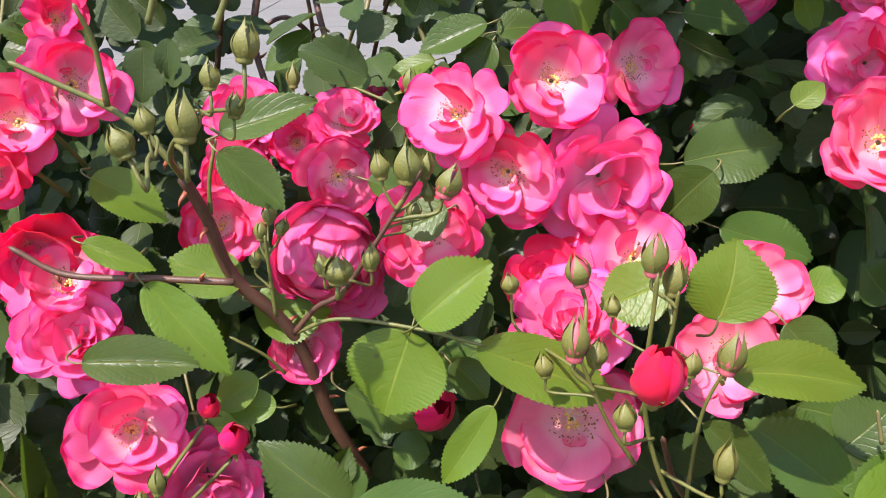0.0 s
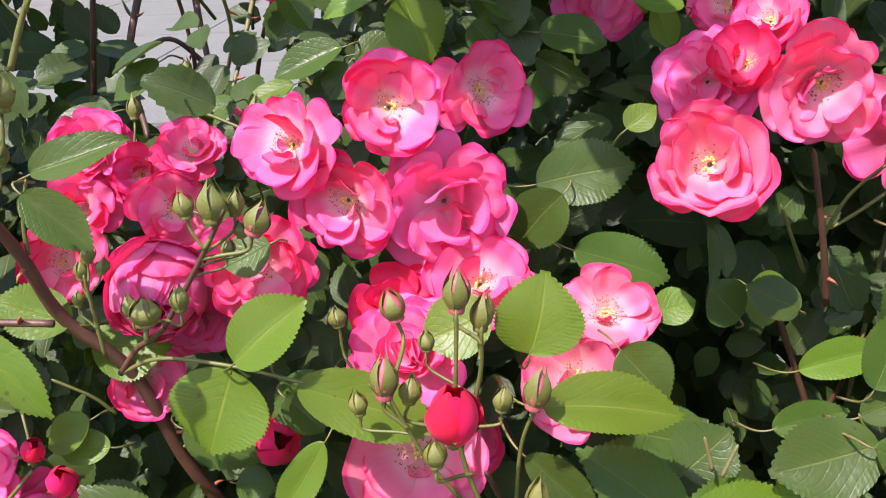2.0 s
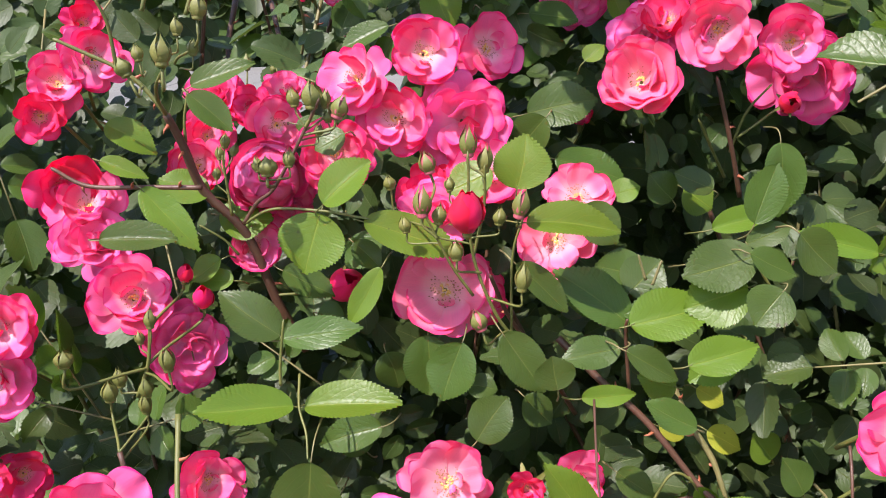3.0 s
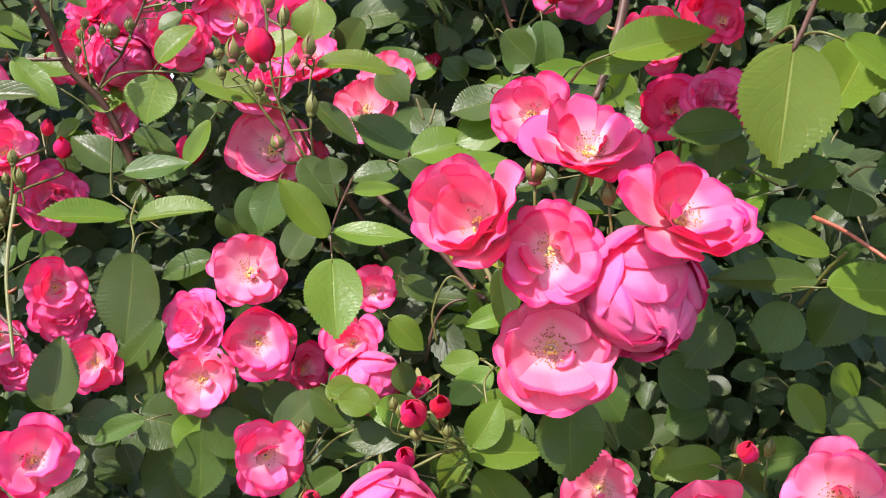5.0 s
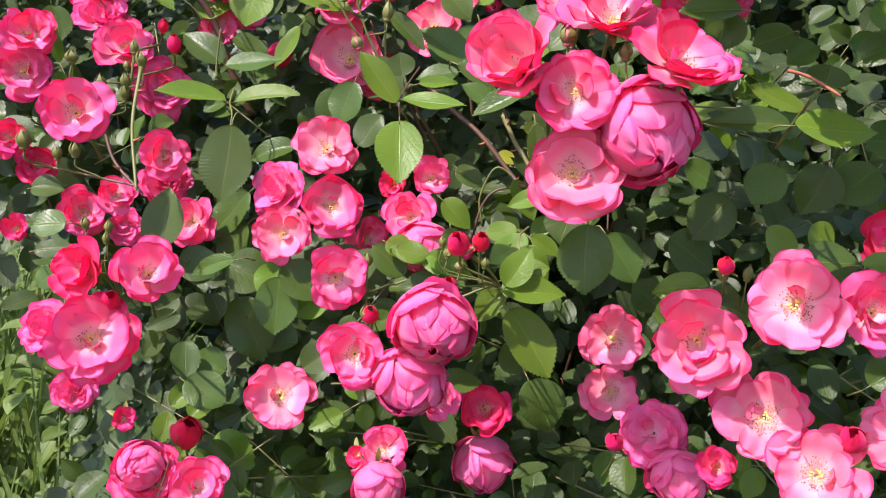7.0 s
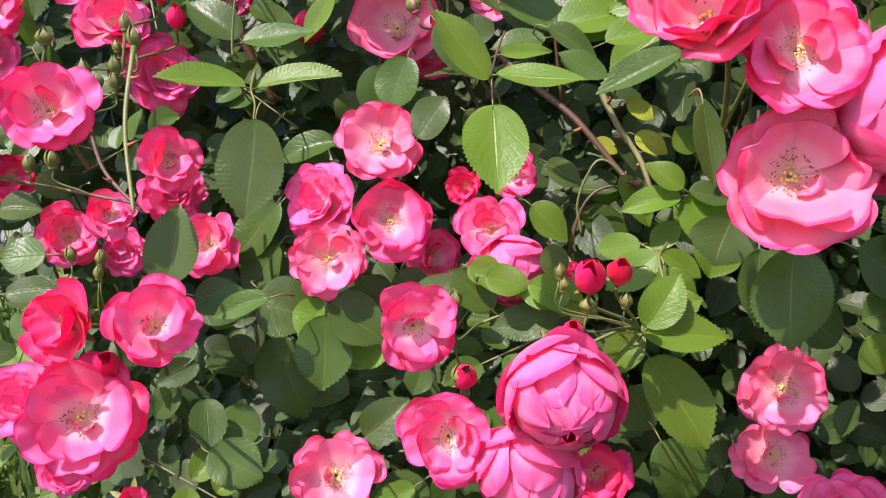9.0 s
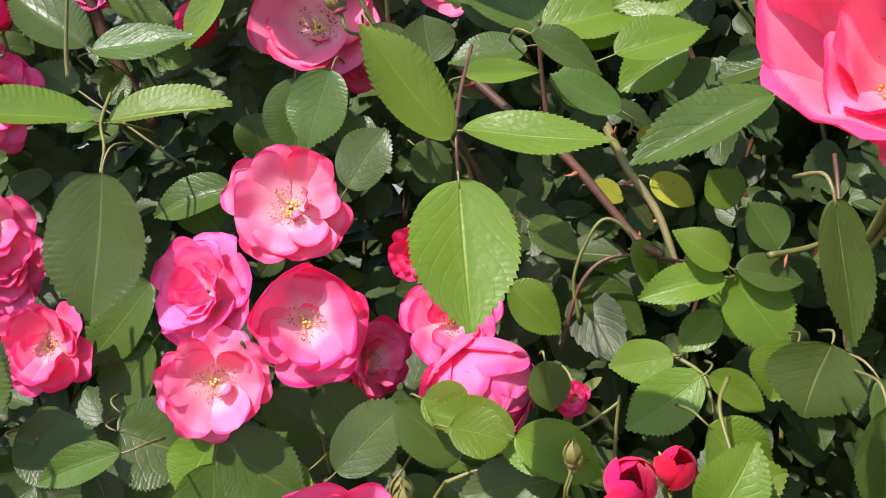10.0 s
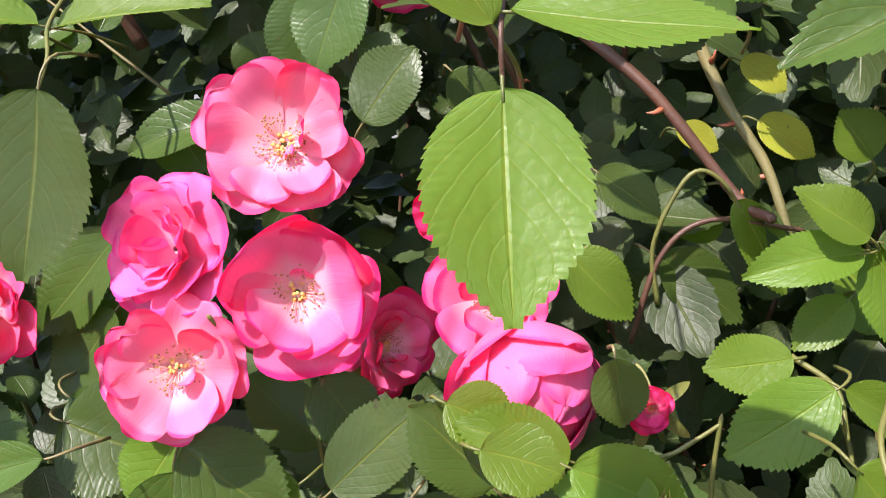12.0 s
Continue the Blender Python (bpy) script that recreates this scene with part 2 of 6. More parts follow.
def tube_data(line, r0, r1, sides=7, wobble=0.0, rng=None):
    """Vertices and faces of a tapered tube along a line, closed at both ends."""
    verts, faces = [], []
    n = len(line)
    for i, q in enumerate(line):
        d = (line[min(i + 1, n - 1)] - line[max(i - 1, 0)]).normalized()
        a = d.cross(Vector((0.31, 0.17, 0.94))).normalized()
        b = d.cross(a)
        r = r0 + (r1 - r0) * i / (n - 1)
        if wobble and rng:
            r *= 1 + rng.uniform(-wobble, wobble)
        for k in range(sides):
            w = 2 * math.pi * k / sides
            verts.append(q + r * (math.cos(w) * a + math.sin(w) * b))
    for i in range(n - 1):
        for k in range(sides):
            faces.append((i * sides + k, i * sides + (k + 1) % sides, (i + 1) * sides + (k + 1) % sides, (i + 1) * sides + k))
    faces.append(tuple(range(sides))[::-1])
    faces.append(tuple((n - 1) * sides + k for k in range(sides)))
    return verts, faces


def facing(normal, spin=0.0):
    """A turn whose z axis is the normal."""
    return Vector(normal).to_track_quat("Z", "Y").to_matrix().to_4x4() @ pose(0, 0, 0, 0, 0, spin)


# ---- petals ----
def petal_mesh(name, skins, rng, width, cup, curl, roll_out, ruffle, nu=14, nv=12):
    """A petal of length 1: base at the origin, outwards along +y, the bloom's axis along +z; an inner and an outer skin.
    A narrow claw widens to a broad, round blade with a soft, entire margin."""
    spine, a, steps = [(0.0, 0.0)], radians(rng.uniform(-8, 4)), 24
    for i in range(steps):
        v = (i + 0.5) / steps
        ang = a + radians(curl) * v - radians(roll_out) * max(0, v - 0.66) / 0.34
        spine.append((spine[-1][0] + math.cos(ang) / steps, spine[-1][1] + math.sin(ang) / steps))
    p1, p2, p3 = (rng.uniform(0, 6.28) for _ in range(3))
    notch, skew, widest = rng.choice((0.0, 0.04, 0.08, 0.13)), rng.uniform(-0.25, 0.25), rng.uniform(0.60, 0.70)
    hook, twist, crease = rng.uniform(-0.08, 0.08), rng.uniform(-0.16, 0.16), rng.uniform(0.012, 0.036)
    verts, uvs, faces = [], [], []
    for i in range(nv + 1):
        v = 1 - (1 - i / nv) ** 1.45
        if v < widest:
            half = 0.15 + 0.85 * math.sin(v / widest * math.pi / 2) ** 1.15
        else:
            half = max(0.0, 1 - ((v - widest) / (1 - widest)) ** 2.5) ** 0.46
        half = width * max(half, 0.03)
        for k in range(nu + 1):
            u = 2 * k / nu - 1
            s = max(0.0, v - notch * v ** 9 * math.exp(-((u * half - skew * width) / (0.28 * width)) ** 2))
            j = min(steps - 1, int(s * steps))
            f = s * steps - j
            y = spine[j][0] * (1 - f) + spine[j + 1][0] * f
            z = spine[j][1] * (1 - f) + spine[j + 1][1] * f
            x = u * half
            q = x / width
            edge = max(abs(u), v) ** 4 * v
            z += cup * width * q * q * min(1, v * 1.4) + twist * q * v * v
            z += ruffle * edge * (math.sin(4.4 * q + p1) + 0.55 * math.sin(8.5 * q + 4 * v + p2))
            z += crease * v * math.sin(6.5 * q + p3 + 1.5 * v) + 0.03 * math.sin(4.4 * s + p2) * (1 - q * q) * s
            verts.append((x * (1 - 0.12 * cup * abs(q)) + hook * v * v, y, z))
            uvs.append((0.5 + 0.5 * u * (0.72 + 0.28 * min(1, v * 1.3)), s))
    n = (nu + 1) * (nv + 1)
    # the outer skin lies a little below, and meets the inner one at the margin
    for i in range(nv + 1):
        for k in range(nu + 1):
            x, y, z = verts[i * (nu + 1) + k]
            rim = i == nv or k in (0, nu)
            verts.append((x, y, z - (0.002 if rim else 0.012)))
            uvs.append(uvs[i * (nu + 1) + k])
    which = []
    for i in range(nv):
        for k in range(nu):
            q = i * (nu + 1) + k
            faces.append((q, q + 1, q + nu + 2, q + nu + 1))
            which.append(0)
            faces.append((n + q, n + q + nu + 1, n + q + nu + 2, n + q + 1))
            which.append(1)
    return mesh_from(name, verts, faces, list(skins), uvs, which)


def wrap_mesh(name, skins, rng, nu=10, nv=10):
    """A petal that winds round an unopened bud of length 1 along +z: one edge lies under its neighbour, its top margin turns out a little."""
    verts, uvs, faces, which = [], [], [], []
    top, flare, p = rng.uniform(0.92, 1.04), rng.uniform(0.0, 0.025), rng.uniform(0, 6.28)
    for skin in (0, 1):
        for i in range(nv + 1):
            v = i / nv
            for k in range(nu + 1):
                u = 2 * k / nu - 1
                reach = v * top * (1 - 0.16 * abs(u) ** 2.5 * v)
                r = 0.42 * math.sin(math.pi * (0.14 + 0.81 * reach)) ** 0.85 * (1 + 0.10 * u) + flare * v ** 6 + 0.008 * math.sin(4 * u + p) * v
                a = u * 1.15 * (1 - 0.25 * v * v)
                r -= 0.008 * (1 - skin) if abs(u) < 1 and i < nv else 0.0
                verts.append((r * math.sin(a), r * math.cos(a), reach))
                uvs.append((0.5 + 0.5 * u, v))
    n = (nu + 1) * (nv + 1)
    for i in range(nv):
        for k in range(nu):
            q = i * (nu + 1) + k
            faces += [(q, q + 1, q + nu + 2, q + nu + 1), (n + q, n + q + nu + 1, n + q + nu + 2, n + q + 1)]
            which += [0, 1]
    return mesh_from(name, verts, faces, list(skins), uvs, which)


def shell_mesh(name, skins, rng, reach, nu=12, nv=10):
    """A petal that lies on a half-closed globe of radius 1 round +z, from its foot at the origin up to an angle; its margin stands off a little."""
    verts, uvs, faces, which = [], [], [], []
    wide, flare, p1, p2 = rng.uniform(0.60, 0.80), rng.uniform(0.02, 0.12), rng.uniform(0, 6.28), rng.uniform(0, 6.28)
    for skin in (0, 1):
        for i in range(nv + 1):
            v = 1 - (1 - i / nv) ** 1.5
            half = wide * (0.35 + 0.65 * math.sin(min(1.0, v / 0.6) * math.pi / 2)) * max(0.03, 1 - max(0.0, (v - 0.6) / 0.4) ** 2.4) ** 0.46
            for k in range(nu + 1):
                u = 2 * k / nu - 1
                th = radians(12 + (reach - 12) * v)
                a = u * half * (1 + 0.30 * max(0.0, math.cos(th))) * (1 + 0.9 * (1 - math.sin(th)) * (th > 1.571))
                edge = max(abs(u), v) ** 4 * v
                r = 1 + flare * (v ** 5 + 0.5 * edge) + 0.030 * edge * math.sin(5 * u + p1) + 0.018 * v * math.sin(7 * u + p2 + 2 * v) + 0.03 * u
                r -= 0.012 * (1 - skin) if abs(u) < 1 and i < nv else 0.0
                verts.append((r * math.sin(th) * math.sin(a), r * math.sin(th) * math.cos(a), 0.92 * (1 - r * math.cos(th))))
                uvs.append((0.5 + 0.5 * u * (0.72 + 0.28 * min(1, v * 1.3)), v))
    n = (nu + 1) * (nv + 1)
    for i in range(nv):
        for k in range(nu):
            q = i * (nu + 1) + k
            faces += [(q, q + 1, q + nu + 2, q + nu + 1), (n + q, n + q + nu + 1, n + q + nu + 2, n + q + 1)]
            which += [0, 1]
    return mesh_from(name, verts, faces, list(skins), uvs, which)


_rng = random.Random(11)
OUTER, INNER, CLOSE = {}, {}, {}
for _kind, _mat in PETAL.items():
    OUTER[_kind] = [petal_mesh("petal", _mat, _rng, _rng.uniform(0.37, 0.52), _rng.uniform(0.10, 0.36), _rng.uniform(18, 48), _rng.uniform(0, 50), 0.034) for _ in range(9)]
    INNER[_kind] = [petal_mesh("petal", _mat, _rng, _rng.uniform(0.32, 0.46), _rng.uniform(0.3, 0.6), _rng.uniform(30, 70), _rng.uniform(-10, 50), 0.035, 10, 9) for _ in range(6)]
    CLOSE[_kind] = [petal_mesh("petal", _mat, _rng, _rng.uniform(0.54, 0.66), _rng.uniform(0.16, 0.34), _rng.uniform(50, 86), _rng.uniform(0, 48), 0.032) for _ in range(7)]
WRAP = [wrap_mesh("petal", PETAL["bud"], _rng) for _ in range(5)]
SHELL = {reach: [shell_mesh("petal", PETAL["mauve"], _rng, reach) for _ in range(3)] for reach in (96, 120, 144, 164, 188)}


def stamen_mesh(seed):
    """Yellow styles in the middle, thin filaments round them with gold anthers, for a bloom of radius 1."""
    rng = random.Random(seed)
    verts, faces, which = [], [], []

    def blob(c, r, mat):
        b = len(verts)
        for d in ((1, 0, 0), (-1, 0, 0), (0, 1, 0), (0, -1, 0), (0, 0, 1), (0, 0, -1)):
            verts.append(Vector(c) + Vector(d) * r)
        for f in ((0, 2, 4), (2, 1, 4), (1, 3, 4), (3, 0, 4), (2, 0, 5), (1, 2, 5), (3, 1, 5), (0, 3, 5)):
            faces.append(tuple(b + i for i in f))
            which.append(mat)

    for _ in range(26):
        a, r = rng.uniform(0, 6.28), 0.14 * math.sqrt(rng.random())
        blob((r * math.cos(a), r * math.sin(a), 0.07 + 0.08 * (1 - (r / 0.12) ** 2) + rng.uniform(-0.01, 0.02)), 0.030, 0)
    for _ in range(92):
        a, lean = rng.uniform(0, 6.28), radians(rng.uniform(28, 80))
        length = rng.uniform(0.16, 0.31)
        d = Vector((math.cos(a) * math.sin(lean), math.sin(a) * math.sin(lean), math.cos(lean) + 0.12))
        base = Vector((0.07 * math.cos(a), 0.07 * math.sin(a), 0.05))
        tip = base + d * length
        side = d.cross(Vector((0, 0, 1))).normalized() * 0.0035
        up = d.cross(side).normalized() * 0.0035
        b = len(verts)
        verts.extend([base + side, base - side, base + up, tip + side * 0.7, tip - side * 0.7, tip + up * 0.7])
        for f in ((0, 1, 4, 3), (1, 2, 5, 4), (2, 0, 3, 5)):
            faces.append(tuple(b + i for i in f))
            which.append(1)
        blob(tip, rng.uniform(0.012, 0.019), 2)
    return mesh_from("flower_centre", verts, faces, [PISTIL, FILAMENT, ANTHER], which=which)


STAMENS = [stamen_mesh(s) for s in range(4)]


def calyx_mesh():
    """A small green hip with a waist, unit radius."""
    prof = [(0.25, -1.9), (0.75, -1.6), (0.95, -1.1), (0.85, -0.6), (0.65, -0.3), (1.05, 0.0), (0.7, 0.15)]
    verts, faces, n = [], [], 9
    for r, z in prof:
        verts += [(r * math.cos(6.2832 * k / n), r * math.sin(6.2832 * k / n), z) for k in range(n)]
    for i in range(len(prof) - 1):
        faces += [(i * n + k, i * n + (k + 1) % n, (i + 1) * n + (k + 1) % n, (i + 1) * n + k) for k in range(n)]
    faces += [tuple(range(n))[::-1], tuple((len(prof) - 1) * n + k for k in range(n))]
    return mesh_from("calyx", verts, faces, [SEPAL])


CALYX = calyx_mesh()


def sepal_mesh():
    """A narrow pointed sepal of length 1 that bends away at its tip."""
    verts, faces, uvs, n = [], [], [], 7
    for i in range(n + 1):
        v = i / n
        w = 0.24 * (0.55 + 0.9 * v) * (1 - v) ** 0.75 + 0.012
        z = 0.20 * v - 0.30 * v * v
        for u in (-1, 0, 1):
            verts.append((u * w, v, z + 0.10 * abs(u) * (1 - v)))
            uvs.append((0.5 + 0.5 * u, v))
    for i in range(n):
        for k in range(2):
            q = i * 3 + k
            faces.append((q, q + 1, q + 4, q + 3))
    return mesh_from("sepal", verts, faces, [SEPAL], uvs)


SEPAL_MESH = sepal_mesh()
HOLLOWS = []


def hollow(x, y, z, r):
    """A gap in the front of the bush, where one looks into its dark inside."""
    HOLLOWS.append((Vector((x, y, z)), r))


COUNT = {"rose": 0, "bud": 0, "leaf": 0}
BLOOMS = []

ROSE_LOOK = {
    # style: petal kinds, rings of (shape, count, lift, length), label
    "pale": (("pale", "pale"), [("o", 6, 4, 1.06), ("o", 6, 15, 0.98), ("i", 1, 44, 0.5)], "wide open pale pink rose with yellow stamens"),
    "open": (("pink", "pink"), [("o", 6, 8, 1.10), ("o", 6, 22, 1.0), ("o", 2, 36, 0.80), ("i", 1, 46, 0.44)], "open pink rose, pale centre with yellow stamens, deep pink rims"),
    "cup": (("pink", "deep"), [("o", 6, 18, 1.14), ("o", 6, 36, 1.0), ("i", 2, 54, 0.46)], "cupped deep pink rose with yellow stamens on its stem"),
    "full": (("pink", "pink"), [("o", 6, 6, 1.08), ("o", 5, 22, 1.0), ("o", 4, 33, 0.80), ("i", 3, 48, 0.48)], "semi-double pink rose with folded inner petals"),
    "mauve": (("mauve", "mauve"), [("o", 6, -4, 1.06), ("o", 6, 12, 1.02), ("o", 5, 24, 0.92), ("c", 5, 24, 0.74), ("i", 7, 44, 0.56)], "full mauve-pink rose with many layered petals"),
    "bowl": (("pale", "pink"), [("o", 5, 12, 1.10), ("o", 5, 27, 1.0), ("i", 1, 40, 0.4)], "bowl-shaped pink rose with broad petals and yellow stamens"),
    "lilac": (("mauve", "mauve"), [("o", 6, -4, 1.06), ("o", 5, 10, 1.0), ("o", 5, 24, 0.90), ("o", 3, 40, 0.80), ("i", 4, 46, 0.56)], "loose lilac-pink rose with broad folded petals"),
    "fold": (("pale", "pale"), [("o", 5, 6, 1.08), ("o", 6, 19, 1.0), ("o", 4, 32, 0.80), ("i", 5, 42, 0.50)], "blush pink rose with folded inner petals"),
    "dome": (("mauve", "mauve"), [("o", 3, 14, 1.0), ("s", 5, 96, 1.03), ("s", 5, 120, 0.98), ("s", 5, 144, 0.92), ("s", 5, 164, 0.86), ("s", 4, 188, 0.82)], "nodding lilac-pink rose, a half-closed globe of overlapping petals"),
    "goblet": (("pale", "pale"), [("o", 7, 32, 1.12), ("o", 6, 46, 1.0), ("i", 1, 54, 0.46)], "deeply cupped pink rose with a pale throat"),
    "red": (("deep", "deep"), [("o", 5, 14, 1.10), ("o", 5, 30, 0.98), ("i", 3, 52, 0.6)], "deep pink rose half hidden among leaves"),
}


def stalk(parent, base, toward, length, radius, rng, name="stem"):
    """A thin stem from the base of a bloom back into the bush, in the parent's own space."""
    back = Vector(toward).normalized()
    away = Vector((rng.uniform(-0.25, 0.25), 0.75, -0.65)).normalized()
    line = smooth_line([base, base + back * length * 0.35, base + (back * 0.45 + away * 0.35) * length, base + (back * 0.4 + away * 0.9) * length], 3)
    v, f = tube_data(line, radius * 0.9, radius * 1.15, 6)
    return child(name, mesh_from(name, v, f, [STEM["green"]]), parent)


def rose(style, at, across, normal, shoot=None):
    """A rose: centre of its face, breadth and the way that it faces; for an opening bud also the place on a shoot that bears it."""
    COUNT["rose"] += 1
    rng = random.Random(100 + COUNT["rose"])
    at, normal = Vector(at), Vector(normal).normalized()
    turn = facing(normal, rng.uniform(0, 360))
    if style == "popped":
        return popped_bud(at, across, normal, turn, rng, shoot)
    kinds, rings, label = ROSE_LOOK[style]
    R = across * (0.44 if style == "dome" else 0.52 if style in ("mauve", "lilac") else 0.485)
    base = at - normal * R * (0.70 if style == "dome" else 0.30)
    thing = tagged(new("rose", None), label, "rose", "roses on the bush")
    thing.matrix_world = Matrix.Translation(base)
    BLOOMS.append((base, R))
    kind = kinds[0] if rng.random() < 0.6 else kinds[1]
    lop = rng.uniform(0, 360)
    for ring, (shape, n, lift, length) in enumerate(rings):
        start = rng.uniform(0, 360)
        if shape == "s":
            for i in range(n):
                m = turn @ pose(0, 0, R * 1.7 * (1.03 - length), rng.uniform(-6, 6), rng.uniform(-6, 6), start + 360 * i / n + rng.uniform(-12, 12))
                child("petal", rng.choice(SHELL[lift]), thing, m @ Matrix.Scale(R * length * rng.uniform(0.96, 1.04), 4))
            continue
        pool = {"o": OUTER, "i": INNER, "c": CLOSE}[shape]["mauve" if style == "fold" and shape == "i" else kind]
        loose = shape == "i"
        for i in range(n):
            # loose inner petals stand to one side of the centre
            spin = lop + rng.uniform(-75, 75) if loose and style not in ("mauve", "lilac") else start + 360 * i / n + rng.uniform(-12, 12)
            e = lift + rng.uniform(-8, 8)
            s = R * length * rng.uniform(0.86, 1.12)
            tilt = 16 if loose else 9
            foot = (0, R * (0.10 if loose else 0.04), R * 0.02 * ring)
            if style == "mauve" and shape == "c":
                # the inner whorls are uneven, some petals low and some upright
                spin += rng.uniform(-14, 14)
                e += rng.uniform(-6, 8)
                s *= rng.uniform(0.92, 1.04)
                foot = (R * rng.uniform(-0.12, 0.12), R * rng.uniform(-0.06, 0.10), R * 0.02 * ring)
            if style in ("mauve", "lilac") and shape == "i":
                # a jumble of folded petals in the middle
                spin = rng.uniform(0, 360)
                foot = (R * rng.uniform(-0.24, 0.24), R * rng.uniform(-0.24, 0.2), R * 0.03 * ring)
            m = turn @ pose(0, 0, 0, 0, 0, spin) @ Matrix.Translation(foot) @ pose(0, 0, 0, e, rng.uniform(-tilt, tilt), rng.uniform(-8, 8))
            child("petal", rng.choice(pool), thing, m @ Matrix.Diagonal((s * rng.uniform(0.95, 1.1) * (1.3 if style == "bowl" else 1.0), s, s, 1)))
    if style in ("open", "pale") and rng.random() < 0.4:
        # one small deep petal leans over the stamens
        s = R * rng.uniform(0.26, 0.36)
        m = turn @ pose(0, 0, 0, 0, 0, lop) @ Matrix.Translation((0, R * 0.06, R * 0.06)) @ pose(0, 0, 0, rng.uniform(30, 60), rng.uniform(-30, 30), 0)
        child("petal", rng.choice(INNER["mauve"]), thing, m @ Matrix.Diagonal((s, s, s, 1)), "small mauve inner petal")
    if style not in ("mauve", "lilac", "dome"):
        child("flower_centre", rng.choice(STAMENS), thing, turn @ Matrix.Diagonal((R * 1.08, R * 1.08, R * 0.95, 1)), "yellow stamens with gold anthers")
    k = 0.0042
    cal = child("calyx", CALYX, thing, Matrix.Translation(-normal * 0.001) @ turn @ Matrix.Diagonal((k, k, k, 1)), "green calyx")
    for i in range(5):
        child("sepal", SEPAL_MESH, cal, pose(0, 0, 0, 0, 0, 72 * i) @ pose(0, 0.7, 0, -18) @ Matrix.Diagonal((3.6, 3.6, 3.6, 1)))
    stalk(thing, -normal * 0.008, -normal, 0.062, 0.0013, rng)
    return thing


def popped_bud(at, across, normal, turn, rng, shoot):
    """A bud just opening: red petals wrapped round each other above a green calyx."""
    L = across * 1.28
    base = at - normal * L * 0.45
    thing = tagged(new("rose_bud", None), "opening crimson rosebud with wrapped petals and green sepals", "rosebud", "opening rosebuds")
    thing.matrix_world = Matrix.Translation(base)
    BLOOMS.append((base, across * 0.5))
    for n, length, tight in ((4, 1.0, 1.0), (3, 1.03, 0.84)):
        start = rng.uniform(0, 360)
        for i in range(n):
            m = turn @ pose(0, 0, 0, rng.uniform(-3, 3), rng.uniform(-3, 3), start + 360 * i / n)
            w, h = L * tight * rng.uniform(0.84, 0.92), L * length * rng.uniform(0.95, 1.04)
            child("petal", rng.choice(WRAP), thing, m @ Matrix.Diagonal((w, w, h, 1)))
    k = max(0.0022, across * 0.16)
    cal = child("calyx", CALYX, thing, turn @ Matrix.Diagonal((k, k, k, 1)), "green calyx")
    for i in range(5):
        child("sepal", SEPAL_MESH, cal, pose(0, 0, 0, 0, 0, 72 * i) @ pose(0, 0.8, 0, 30 + rng.uniform(-25, 25)) @ Matrix.Diagonal((3.4, 3.4, 3.4, 1)))
    if shoot:
        foot = Vector(shoot) - base
        line = smooth_line([Vector((0, 0, 0)), -normal * foot.length * 0.3, foot * 0.7 - normal * foot.length * 0.05, foot], 4)
        v, f = tube_data(line, 0.0011, 0.0012, 6)
        child("stem", mesh_from("stem", v, f, [STEM["green"]]), thing)
    else:
        stalk(thing, -normal * k * 1.6, -normal, 0.05, 0.0011, rng)
    return thing


def bud_body_mesh(mat):
    prof = [(0.30, 0.0), (0.62, 0.04), (0.70, 0.12), (0.62, 0.20), (0.92, 0.32), (1.0, 0.45), (0.86, 0.62), (0.52, 0.80), (0.22, 0.92), (0.04, 1.0)]
    verts, faces, n = [], [], 10
    for r, z in prof:
        verts += [(r * math.cos(6.2832 * k / n) * (1 + 0.05 * (k % 2)), r * math.sin(6.2832 * k / n) * (1 + 0.05 * (k % 2)), z) for k in range(n)]
    for i in range(len(prof) - 1):
        faces += [(i * n + k, i * n + (k + 1) % n, (i + 1) * n + (k + 1) % n, (i + 1) * n + k) for k in range(n)]
    faces += [tuple(range(n))[::-1], tuple((len(prof) - 1) * n + k for k in range(n))]
    return mesh_from("bud_body", verts, faces, [mat])


def clasp_mesh():
    """A sepal that clasps a bud of radius 1 and length 1: on its waist at the foot, to a free point past the tip."""
    verts, faces, n = [], [], 9
    prof = [0.66, 0.86, 1.00, 1.06, 1.02, 0.90, 0.70, 0.48, 0.30, 0.30]
    for i in range(n + 1):
        v = i / n
        half = 0.72 * (0.95 - 0.30 * v) * (1 - v ** 2.2) + 0.015
        r, z = prof[i] + 0.03, 0.17 + v * 0.98
        for u in (-1, 0, 1):
            a = u * half
            verts.append((r * math.sin(a), r * math.cos(a), z))
    for i in range(n):
        for k in range(2):
            q = i * 3 + k
            faces.append((q, q + 1, q + 4, q + 3))
    return mesh_from("sepal", verts, faces, [SEPAL])


BUD_BODY, BUD_BODY_BLUSH, CLASP = bud_body_mesh(BUD_SKIN), bud_body_mesh(BUD_BLUSH), clasp_mesh()


